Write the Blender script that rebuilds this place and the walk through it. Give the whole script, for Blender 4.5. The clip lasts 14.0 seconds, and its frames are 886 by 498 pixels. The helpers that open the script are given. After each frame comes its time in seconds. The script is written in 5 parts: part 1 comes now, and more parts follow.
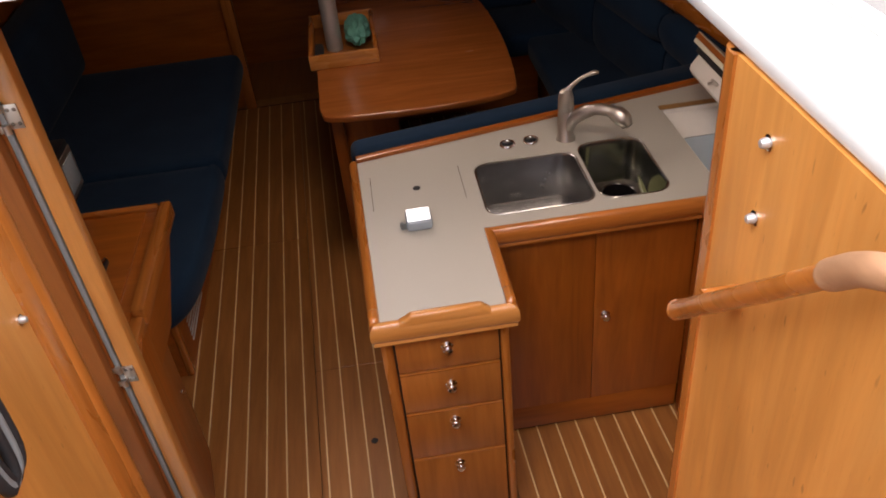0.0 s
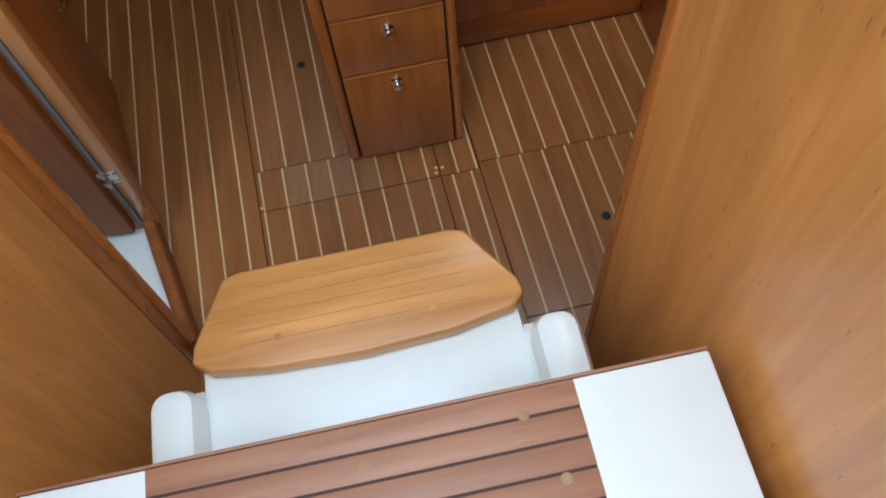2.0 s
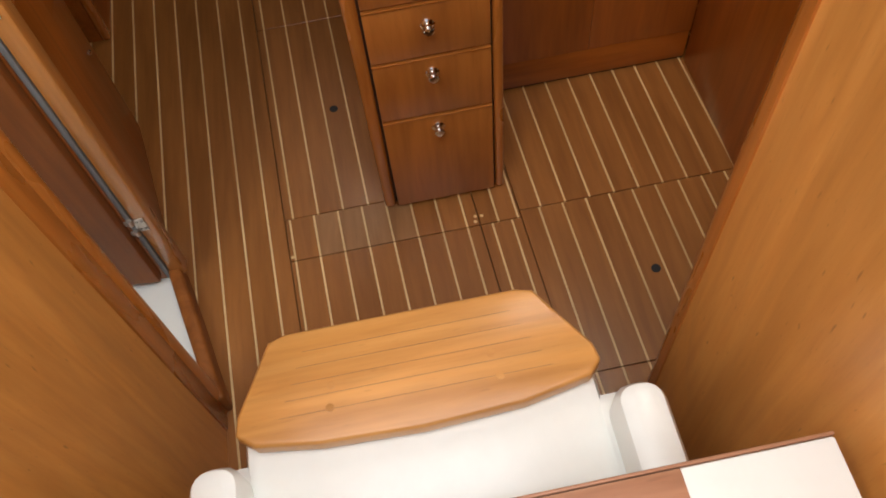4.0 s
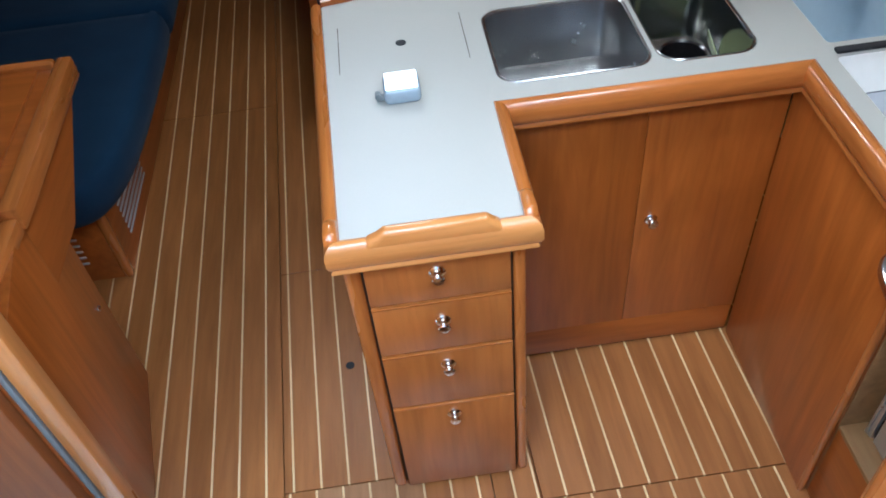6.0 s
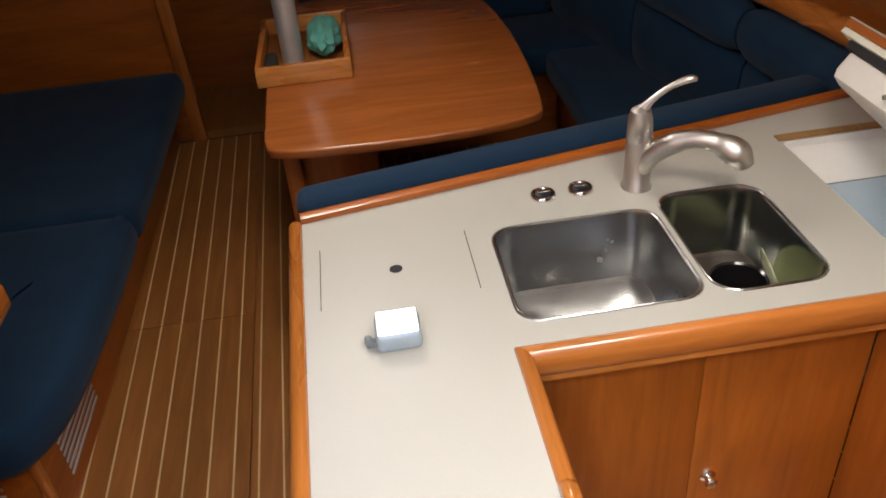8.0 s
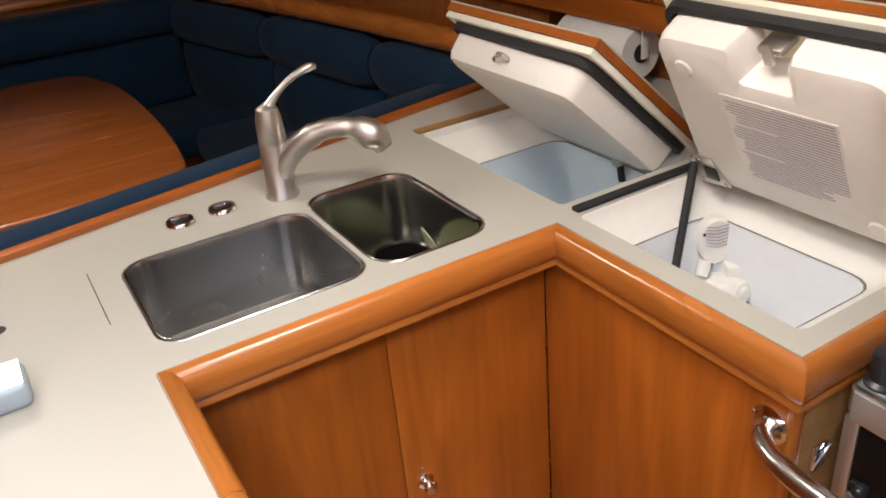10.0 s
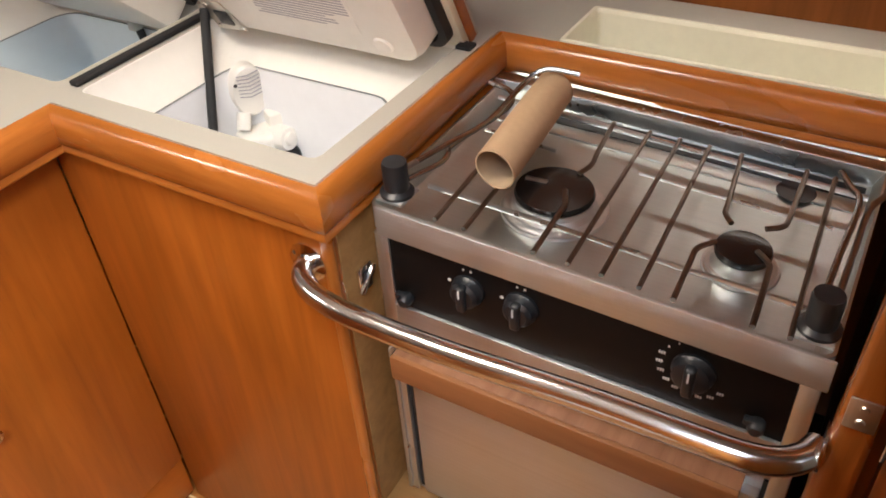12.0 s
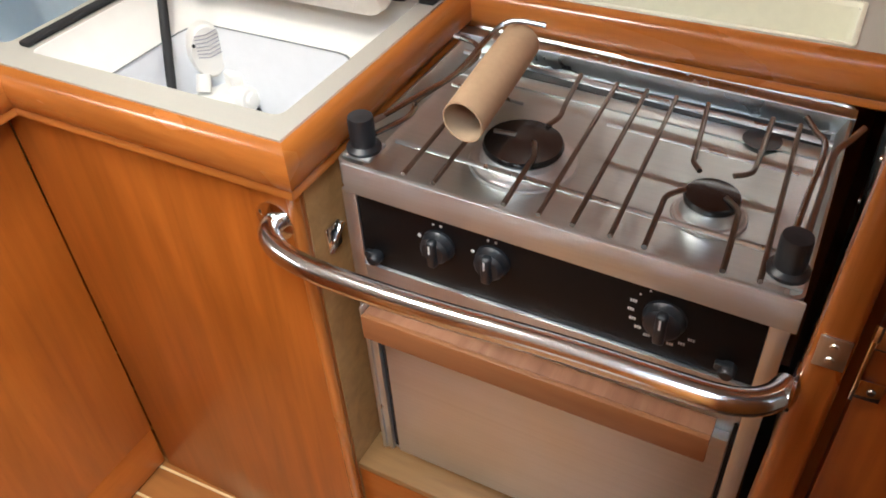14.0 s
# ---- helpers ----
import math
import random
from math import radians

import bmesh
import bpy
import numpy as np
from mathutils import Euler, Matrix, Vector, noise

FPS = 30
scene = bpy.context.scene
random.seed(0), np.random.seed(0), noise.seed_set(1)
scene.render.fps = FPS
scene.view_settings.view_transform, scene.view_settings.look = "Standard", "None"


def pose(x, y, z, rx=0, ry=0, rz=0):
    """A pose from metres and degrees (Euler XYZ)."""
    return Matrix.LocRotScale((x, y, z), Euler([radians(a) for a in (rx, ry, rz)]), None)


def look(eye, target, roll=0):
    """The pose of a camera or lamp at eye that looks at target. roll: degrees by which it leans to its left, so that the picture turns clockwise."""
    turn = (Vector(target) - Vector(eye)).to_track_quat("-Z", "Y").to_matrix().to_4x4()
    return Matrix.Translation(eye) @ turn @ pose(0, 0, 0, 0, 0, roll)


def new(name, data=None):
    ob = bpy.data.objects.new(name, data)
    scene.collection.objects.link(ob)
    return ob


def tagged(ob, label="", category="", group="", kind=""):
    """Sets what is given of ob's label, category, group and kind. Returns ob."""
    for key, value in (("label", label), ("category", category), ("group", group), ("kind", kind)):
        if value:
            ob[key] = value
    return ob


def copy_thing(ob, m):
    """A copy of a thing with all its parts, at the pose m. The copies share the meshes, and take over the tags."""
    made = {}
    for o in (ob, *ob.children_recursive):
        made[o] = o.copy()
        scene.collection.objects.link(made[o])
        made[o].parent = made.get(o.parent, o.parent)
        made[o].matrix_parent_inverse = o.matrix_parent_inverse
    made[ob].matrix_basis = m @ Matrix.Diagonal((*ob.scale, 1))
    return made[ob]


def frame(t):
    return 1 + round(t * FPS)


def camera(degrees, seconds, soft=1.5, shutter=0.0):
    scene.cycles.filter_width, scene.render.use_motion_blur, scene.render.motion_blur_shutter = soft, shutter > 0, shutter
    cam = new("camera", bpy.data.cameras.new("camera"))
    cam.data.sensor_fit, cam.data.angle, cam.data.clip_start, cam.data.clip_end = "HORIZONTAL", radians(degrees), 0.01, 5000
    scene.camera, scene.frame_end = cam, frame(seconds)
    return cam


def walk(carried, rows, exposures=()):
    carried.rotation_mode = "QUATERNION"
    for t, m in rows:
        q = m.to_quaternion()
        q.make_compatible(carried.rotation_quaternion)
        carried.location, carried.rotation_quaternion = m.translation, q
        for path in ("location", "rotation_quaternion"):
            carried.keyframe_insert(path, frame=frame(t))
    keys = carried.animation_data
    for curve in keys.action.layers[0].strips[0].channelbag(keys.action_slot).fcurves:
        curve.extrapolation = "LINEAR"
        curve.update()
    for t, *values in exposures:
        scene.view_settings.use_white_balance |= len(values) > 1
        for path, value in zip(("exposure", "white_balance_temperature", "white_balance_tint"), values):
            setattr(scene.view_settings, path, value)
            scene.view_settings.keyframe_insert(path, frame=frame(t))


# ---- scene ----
cam = camera(57.4, 14.0, 1.8)
PATH = [
    (0, (0.069, -1.505, 2.225), (0.175, 0.089, 1.021), -6.2),
    (0.5, (0.08, -1.395, 2.183), (0.26, 0.064, 0.827), -5.9),
    (1, (0.099, -1.373, 2.145), (0.277, -0.053, 0.654), -5.7),
    (1.5, (0.139, -1.355, 2.071), (0.236, -0.216, 0.429), -6.1),
    (2, (0.102, -1.354, 1.918), (0.179, -0.418, 0.152), -7.5),
    (2.2, (0.082, -1.346, 1.873), (0.16, -0.498, 0.063), -8.0),
    (4.3, (0.028, -1.225, 1.827), (0.102, -0.148, 0.143), -7.1),
    (4.5, (0.037, -1.191, 1.809), (0.103, -0.083, 0.145), -7.0),
    (5, (0.068, -1.092, 1.797), (0.093, 0.062, 0.164), -6.8),
    (5.5, (0.104, -1.027, 1.843), (0.103, 0.22, 0.28), -6.9),
    (6, (0.131, -0.981, 1.865), (0.182, 0.398, 0.417), -6.4),
    (6.5, (0.125, -0.864, 1.799), (0.214, 0.591, 0.429), -5.7),
    (7, (0.132, -0.753, 1.795), (0.211, 0.736, 0.462), -5.8),
    (7.2, (0.127, -0.721, 1.807), (0.215, 0.785, 0.494), -5.7),
    (9.3, (0.161, -0.557, 1.573), (0.621, 1.19, 0.714), -5.5),
    (9.5, (0.166, -0.58, 1.549), (0.759, 1.114, 0.666), -5.4),
    (10, (0.23, -0.612, 1.498), (1.085, 0.929, 0.552), -5.5),
    (10.5, (0.301, -0.642, 1.454), (1.379, 0.692, 0.425), -4.9),
    (11, (0.339, -0.657, 1.439), (1.526, 0.518, 0.339), -4.7),
    (11.5, (0.366, -0.677, 1.413), (1.641, 0.309, 0.228), -4.6),
    (12, (0.387, -0.684, 1.408), (1.697, 0.173, 0.162), -4.3),
    (12.5, (0.397, -0.681, 1.407), (1.724, 0.11, 0.138), -4.2),
    (13, (0.393, -0.69, 1.395), (1.717, 0.053, 0.093), -4.3),
    (13.5, (0.376, -0.691, 1.362), (1.683, 0.017, 0.023), -4.2),
    (14, (0.38, -0.681, 1.388), (1.689, 0.082, 0.083), -3.8),
]
walk(cam, [(t, look(eye, target, roll)) for t, eye, target, roll in PATH],
     [(0.0, -0.34, 7300, 27), (0.5, -0.2, 6800, 23), (1.0, -0.25, 6300, 19), (1.5, -0.25, 5700, 14), (2.1, -0.65, 5600, 6), (4.4, -0.32, 7500, 20), (5.1, 0.28, 5400, 6), (5.7, 0.6, 4500, 2), (6.3, 0.5, 5700, 10), (7.2, 0.5, 6300, 13), (9.5, 0.72, 6700, 14), (10.0, 0.68, 6500, 14), (11.0, 0.9, 6800, 14), (12.5, 0.97, 6800, 15), (13.4, 1.08, 7300, 17), (14.0, 1.15, 6100, 9)])

# ---- light ----
world = bpy.data.worlds.new("sky")
scene.world = world
world.use_nodes = True
wn = world.node_tree.nodes
sky = wn.new("ShaderNodeTexSky")
sky.sky_type, sky.sun_disc = "NISHITA", False
sky.sun_elevation, sky.sun_rotation = radians(48), radians(200)
wn["Background"].inputs["Strength"].default_value = 0.15
world.node_tree.links.new(sky.outputs["Color"], wn["Background"].inputs["Color"])


def lamp(name, kind, energy, color, m, **opts):
    d = bpy.data.lights.new(name, kind)
    d.energy, d.color = energy, color
    for k, v in opts.items():
        if k == "angle":
            d.angle = v
        elif k == "size":
            d.size = v
        elif k == "size_y":
            d.shape, d.size_y = "RECTANGLE", v
        elif k == "radius":
            d.shadow_soft_size = v
    ob = new(name, d)
    ob.matrix_world = m
    return ob


lamp("sun", "SUN", 0.6, (1.0, 0.95, 0.88), look((-3.0, -5.0, 7), (0.0, -1.0, 1.2)), angle=radians(20))
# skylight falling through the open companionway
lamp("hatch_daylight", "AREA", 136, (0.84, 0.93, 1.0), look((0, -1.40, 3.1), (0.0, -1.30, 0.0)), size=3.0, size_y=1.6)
# added stand-in for daylight on the toilet pan; its deck opening is unseen
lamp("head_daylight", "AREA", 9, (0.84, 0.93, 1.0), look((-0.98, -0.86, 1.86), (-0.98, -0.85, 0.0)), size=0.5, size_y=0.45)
# warm ceiling lamps out of view: galley inferred from glints, saloon added as fill
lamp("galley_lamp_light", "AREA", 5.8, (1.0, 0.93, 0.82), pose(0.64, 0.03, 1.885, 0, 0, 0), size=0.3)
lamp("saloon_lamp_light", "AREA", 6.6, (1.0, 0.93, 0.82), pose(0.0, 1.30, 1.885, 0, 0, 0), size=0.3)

# the strip light under the galley locker
lamp("strip_light_glow", "AREA", 0.085, (1.0, 0.94, 0.84), pose(1.509, -0.540, 1.0312, 0, 0, 0), size=0.022, size_y=0.33)


# ---- materials ----
class Mat:
    def __init__(self, name, rough=0.5, metal=0.0, coat=0.0, spec=0.5):
        self.m = bpy.data.materials.new(name)
        self.m.use_nodes = True
        self.t = self.m.node_tree
        self.b = self.t.nodes["Principled BSDF"]
        self.b.inputs["Roughness"].default_value = rough
        self.b.inputs["Metallic"].default_value = metal
        self.b.inputs["Coat Weight"].default_value = coat
        self.b.inputs["Coat Roughness"].default_value = 0.18
        self.b.inputs["Specular IOR Level"].default_value = spec

    def node(self, kind, **kw):
        n = self.t.nodes.new(kind)
        for k, v in kw.items():
            n.inputs[k].default_value = v
        return n

    def link(self, a, b):
        self.t.links.new(a, b)

    def coords(self, scale, shuffle=7.0):
        c = self.node("ShaderNodeTexCoord")
        info = self.node("ShaderNodeObjectInfo")
        mul = self.node("ShaderNodeMath")
        mul.operation = "MULTIPLY"
        mul.inputs[1].default_value = shuffle
        self.link(info.outputs["Random"], mul.inputs[0])
        add = self.node("ShaderNodeVectorMath")
        self.link(c.outputs["Object"], add.inputs[0])
        self.link(mul.outputs[0], add.inputs[1])
        mp = self.node("ShaderNodeMapping")
        mp.inputs["Scale"].default_value = scale
        self.link(add.outputs[0], mp.inputs["Vector"])
        return mp.outputs["Vector"]

    def noise(self, vec, scale, detail=4.0, rough=0.55, distort=0.0):
        n = self.node("ShaderNodeTexNoise", Scale=scale, Detail=detail, Roughness=rough, Distortion=distort)
        self.link(vec, n.inputs["Vector"])
        return n.outputs["Fac"]

    def ramp(self, fac, stops):
        r = self.node("ShaderNodeValToRGB")
        e = r.color_ramp.elements
        while len(e) < len(stops):
            e.new(0.5)
        for k, (p, c) in zip(e, stops):
            k.position, k.color = p, (*c, 1)
        self.link(fac, r.inputs["Fac"])
        return r.outputs["Color"]

    def mix(self, fac, a, b, mode="MIX"):
        n = self.node("ShaderNodeMix")
        n.data_type, n.blend_type = "RGBA", mode
        for v, i in ((fac, 0), (a, 6), (b, 7)):
            if isinstance(v, (int, float)):
                n.inputs[i].default_value = v
            elif isinstance(v, tuple):
                n.inputs[i].default_value = (*v, 1)
            else:
                self.link(v, n.inputs[i])
        return n.outputs[2]

    def bump(self, h, strength, dist=0.002):
        n = self.node("ShaderNodeBump", Strength=strength, Distance=dist)
        self.link(h, n.inputs["Height"])
        self.link(n.outputs["Normal"], self.b.inputs["Normal"])

    def color(self, c):
        if isinstance(c, tuple):
            self.b.inputs["Base Color"].default_value = (*c, 1)
        else:
            self.link(c, self.b.inputs["Base Color"])

    def vary_rough(self, fac, lo, hi):
        n = self.node("ShaderNodeMapRange")
        n.inputs["To Min"].default_value, n.inputs["To Max"].default_value = lo, hi
        self.link(fac, n.inputs["Value"])
        self.link(n.outputs["Result"], self.b.inputs["Roughness"])


AX = {"x": (1.0, 14.0, 14.0), "y": (14.0, 1.0, 14.0), "z": (14.0, 14.0, 1.0)}


def wood(name, dark, mid, light, axis="z", rough=0.32, coat=0.35, flecks=0.0, figure=0.7):
    m = Mat(name, rough, 0, coat)
    v = m.coords(AX[axis])
    grain = m.noise(v, 4.0, 5, 0.5, 0.5)
    broad = m.noise(m.coords(tuple(0.16 * s + 0.3 for s in AX[axis])), 3.0, 3, 0.5, 1.2)
    col = m.ramp(grain, [(0.05, dark), (0.5, mid), (0.95, light)])
    tone = m.ramp(broad, [(0.3, (0.80, 0.77, 0.74)), (0.7, (1.10, 1.08, 1.05))])
    col = m.mix(1.0, col, tone, "MULTIPLY")
    pores = m.noise(m.coords(tuple(2.2 * s for s in AX[axis])), 16.0, 2, 0.5)
    col = m.mix(m.ramp(pores, [(0.62, (0, 0, 0)), (0.76, (0.20, 0.20, 0.20))]), col, tuple(0.45 * c for c in dark))
    if flecks:
        f = m.noise(m.coords(tuple(1.2 + 0.40 * s for s in AX[axis])), 20.0, 1, 0.4)
        col = m.mix(m.ramp(f, [(0.72, (0, 0, 0)), (0.80, (0.7 * flecks,) * 3)]), col, tuple(0.5 * c for c in dark))
    streak = m.noise(m.coords(tuple(0.34 * s + 0.02 for s in AX[axis])), 2.6, 4, 0.6, 1.8)
    col = m.mix(1.0, col, m.ramp(streak, [(0.36, tuple(1 - figure * c for c in (0.20, 0.23, 0.26))), (0.5, (1.0, 1.0, 1.0)), (0.66, tuple(1 + figure * c for c in (0.14, 0.13, 0.10)))]), "MULTIPLY")
    m.color(col)
    m.vary_rough(broad, rough - 0.07, rough + 0.10)
    m.bump(grain, 0.10, 0.001)
    return m.m


CHERRY = ((0.28, 0.071, 0.008), (0.37, 0.102, 0.012), (0.43, 0.131, 0.018))
W_Z = wood("cherry_upright", *CHERRY, "z")
# the cherry again, made paler for the daylight on the drawer fronts
V_Z = wood("drawer_cherry_lit", (0.33, 0.100, 0.017), (0.42, 0.142, 0.027), (0.48, 0.175, 0.038), "z", 0.32, 0.35, 0.0, 0.5)
W_X = wood("cherry_across", *CHERRY, "x")
W_Y = wood("cherry_along", *CHERRY, "y")
EDGE = ((0.31, 0.092, 0.013), (0.46, 0.152, 0.027), (0.56, 0.208, 0.044))
E_X = wood("trim_across", *EDGE, "x", 0.26, 0.6)
E_Y = wood("trim_along", *EDGE, "y", 0.26, 0.6)
E_Z = wood("trim_upright", *EDGE, "z", 0.26, 0.6)
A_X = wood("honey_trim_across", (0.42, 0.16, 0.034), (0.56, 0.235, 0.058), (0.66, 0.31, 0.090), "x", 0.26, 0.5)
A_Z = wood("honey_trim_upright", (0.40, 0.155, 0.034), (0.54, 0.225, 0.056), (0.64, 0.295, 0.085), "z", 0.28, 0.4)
OAK = ((0.54, 0.215, 0.045), (0.66, 0.29, 0.068), (0.74, 0.36, 0.10))
P_Z = wood("pale_panel_upright", *OAK, "z", 0.36, 0.25, 0.9, 0.25)
P_X = wood("pale_step_across", (0.40, 0.165, 0.038), (0.54, 0.25, 0.064), (0.62, 0.32, 0.096), "x", 0.36, 0.2, 0.3, 0.6)
TEAK_G = wood("weathered_teak", (0.20, 0.085, 0.04), (0.30, 0.14, 0.075), (0.38, 0.20, 0.11), "x", 0.5, 0.05, 0.3)
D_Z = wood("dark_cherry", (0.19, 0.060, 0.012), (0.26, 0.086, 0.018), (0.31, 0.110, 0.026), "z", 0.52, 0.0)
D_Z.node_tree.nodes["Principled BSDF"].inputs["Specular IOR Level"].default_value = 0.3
T_X = wood("table_cherry", (0.32, 0.092, 0.02), (0.38, 0.115, 0.026), (0.44, 0.145, 0.036), "x", 0.22, 0.6, 0.0, 0.3)
DECK = wood("floor_teak", (0.235, 0.088, 0.021), (0.315, 0.123, 0.030), (0.375, 0.153, 0.040), "y", 0.36, 0.22, 0.0, 0.4)
DECK_W = wood("worn_floor_teak", (0.26, 0.122, 0.046), (0.34, 0.168, 0.066), (0.40, 0.202, 0.084), "y", 0.44, 0.1)
HOLLY = wood("floor_holly", (0.66, 0.45, 0.20), (0.76, 0.55, 0.28), (0.82, 0.62, 0.34), "y", 0.4, 0.2)
PALEEND = wood("bare_oak", (0.22, 0.115, 0.04), (0.30, 0.165, 0.06), (0.37, 0.21, 0.085), "y", 0.45, 0.1)
HANDLE = wood("handle_teak", (0.27, 0.110, 0.040), (0.35, 0.15, 0.058), (0.41, 0.19, 0.08), "y", 0.45, 0.1)


def plain(name, col, rough=0.5, metal=0.0, coat=0.0, scale=60.0, spread=0.08, bump=0.04, big=4.0):
    m = Mat(name, rough, metal, coat)
    v = m.coords((1, 1, 1))
    fine, broad = m.noise(v, scale, 4), m.noise(v, big, 3)
    lo, hi = tuple(c * (1 - spread) for c in col), tuple(min(1, c * (1 + spread)) for c in col)
    c = m.mix(0.5, m.ramp(fine, [(0.3, lo), (0.7, hi)]), m.ramp(broad, [(0.3, lo), (0.7, hi)]))
    m.color(c)
    m.vary_rough(broad, max(0.02, rough * 0.8), min(1, rough * 1.2))
    if bump:
        m.bump(fine, bump, 0.001)
    return m.m


def brushed(name, col, axis, rough=0.3):
    m = Mat(name, rough, 1.0)
    k = {"x": (2, 300, 300), "y": (300, 2, 300), "z": (300, 300, 2)}[axis]
    g = m.noise(m.coords(k), 1.0, 3)
    smear = m.noise(m.coords((1, 1, 1)), 9.0, 4)
    m.color(m.mix(0.5, m.ramp(g, [(0.3, tuple(c * 0.88 for c in col)), (0.7, col)]), m.ramp(smear, [(0.3, tuple(c * 0.85 for c in col)), (0.7, col)])))
    m.vary_rough(smear, rough * 0.7, rough * 1.35)
    m.bump(g, 0.05, 0.0005)
    return m.m


WORKTOP = plain("worktop_laminate", (0.455, 0.438, 0.382), 0.45, 0, 0, 420, 0.05, 0.03, 2.5)
WHITE = plain("white_gelcoat", (0.74, 0.76, 0.71), 0.3, 0, 0.2, 30, 0.03, 0.02, 3)
PAN = plain("pan_gelcoat", (0.77, 0.82, 0.78), 0.3, 0, 0.1, 30, 0.03, 0.02, 3)
VENT = plain("pale_vent_plastic", (0.50, 0.47, 0.43), 0.5, 0, 0, 60, 0.05, 0.02)
BARE = wood("worn_bare_wood", (0.36, 0.18, 0.085), (0.45, 0.24, 0.12), (0.54, 0.31, 0.17), "y", 0.6, 0.0, 0.2)
LINER = plain("icebox_liner", (0.82, 0.83, 0.845), 0.32, 0, 0.1, 40, 0.03, 0.02, 5)
LINERB = plain("icebox_liner_blue", (0.66, 0.75, 0.80), 0.32, 0, 0.1, 40, 0.03, 0.02, 5)
LIDW = plain("lid_white_plastic", (0.86, 0.835, 0.775), 0.38, 0, 0.1, 50, 0.03, 0.03, 6)
CREAM = plain("cream_plastic", (0.82, 0.81, 0.67), 0.42, 0, 0, 60, 0.05, 0.03, 5)
BLUE = Mat("navy_upholstery", 0.92, 0, 0, 0.12)
_v = BLUE.coords((1, 1, 1))
_w = BLUE.noise(_v, 600, 2)
_b = BLUE.noise(_v, 5, 4)
BLUE.color(BLUE.mix(0.55, BLUE.ramp(_w, [(0.3, (0.005, 0.015, 0.037)), (0.7, (0.012, 0.038, 0.077))]), BLUE.ramp(_b, [(0.3, (0.006, 0.020, 0.046)), (0.7, (0.013, 0.037, 0.072))])))
BLUE.bump(_w, 0.35, 0.001)
BLUE.b.inputs["Sheen Weight"].default_value = 0.06
BLUE = BLUE.m
STEEL_Y = brushed("brushed_steel_along", (0.78, 0.83, 0.85), "y", 0.48)
STEEL_X = brushed("brushed_steel_across", (0.56, 0.60, 0.62), "x", 0.28)
STEEL_Z = brushed("brushed_steel_upright", (0.74, 0.78, 0.80), "z", 0.42)
STEEL_T = brushed("hob_steel", (0.60, 0.64, 0.63), "y", 0.37)
SINKS = brushed("sink_steel", (0.47, 0.47, 0.465), "z", 0.24)
SINKD = brushed("dark_sink_steel", (0.50, 0.50, 0.47), "z", 0.19)
SATIN = brushed("satin_nickel", (0.66, 0.63, 0.58), "z", 0.38)
POLISH = brushed("polished_tube_steel", (0.76, 0.77, 0.77), "y", 0.17)
CHROME = plain("chrome", (0.78, 0.77, 0.75), 0.09, 1.0, 0, 40, 0.05, 0)
ARM = plain("clamp_arm_steel", (0.34, 0.35, 0.35), 0.28, 1.0, 0, 80, 0.15, 0.03)
ROD = plain("grid_rod_steel", (0.21, 0.19, 0.165), 0.32, 1.0, 0, 80, 0.2, 0.05)
ENAMEL = plain("black_enamel", (0.008, 0.007, 0.007), 0.17, 0, 0.0, 90, 0.2, 0.02)
PANEL = plain("black_control_panel", (0.006, 0.005, 0.005), 0.45, 0, 0.0, 90, 0.2, 0)
PANEL.node_tree.nodes["Principled BSDF"].inputs["Specular IOR Level"].default_value = 0.2
KNOB = plain("black_plastic", (0.014, 0.016, 0.019), 0.35, 0, 0, 90, 0.2, 0.03)
RUBBER = plain("black_rubber_seal", (0.014, 0.014, 0.015), 0.7, 0, 0, 90, 0.2, 0.06)
GREY = plain("grey_seal", (0.20, 0.22, 0.22), 0.6, 0, 0, 90, 0.1, 0.04)
CARD = plain("brown_cardboard", (0.50, 0.34, 0.20), 0.85, 0, 0, 130, 0.07, 0.06, 14)
CARDIN = plain("cardboard_inside", (0.46, 0.33, 0.21), 0.9, 0, 0, 130, 0.07, 0.06, 14)
PAPER = plain("white_paper", (0.75, 0.74, 0.72), 0.9, 0, 0, 200, 0.04, 0.08)
TEAL = plain("teal_cloth", (0.10, 0.34, 0.28), 0.95, 0, 0, 150, 0.25, 0.3, 20)
MINT = plain("pale_green_china", (0.46, 0.50, 0.27), 0.25, 0, 0.3, 30, 0.05, 0)
# dark joints and subfloor; also the shade painted into cabinet and door gaps
SEAM_SHADE = plain("dark_seam_and_gap_shade", (0.05, 0.022, 0.010), 0.7, 0, 0, 90, 0.2, 0.05)
HEAD = plain("deckhead_vinyl", (0.70, 0.68, 0.62), 0.6, 0, 0, 120, 0.04, 0.06)
DECKG = plain("grey_nonskid", (0.34, 0.33, 0.30), 0.8, 0, 0, 260, 0.2, 0.3)
INKGREY = plain("printed_grey", (0.40, 0.38, 0.41), 0.6, 0, 0, 100, 0.05, 0)
INKWHITE = plain("printed_white", (0.62, 0.62, 0.60), 0.5, 0, 0, 100, 0.05, 0)
MAST = plain("anodised_mast", (0.60, 0.60, 0.58), 0.45, 0.7, 0, 70, 0.06, 0.02)
ALU = plain("cast_aluminium", (0.66, 0.67, 0.67), 0.42, 1.0, 0, 70, 0.1, 0.04)
GLASSB = plain("smoky_reflector", (0.30, 0.36, 0.40), 0.2, 0, 0.4, 70, 0.1, 0)
MATTR = plain("berth_beige_cover", (0.46, 0.42, 0.35), 0.95, 0, 0, 160, 0.08, 0.15)


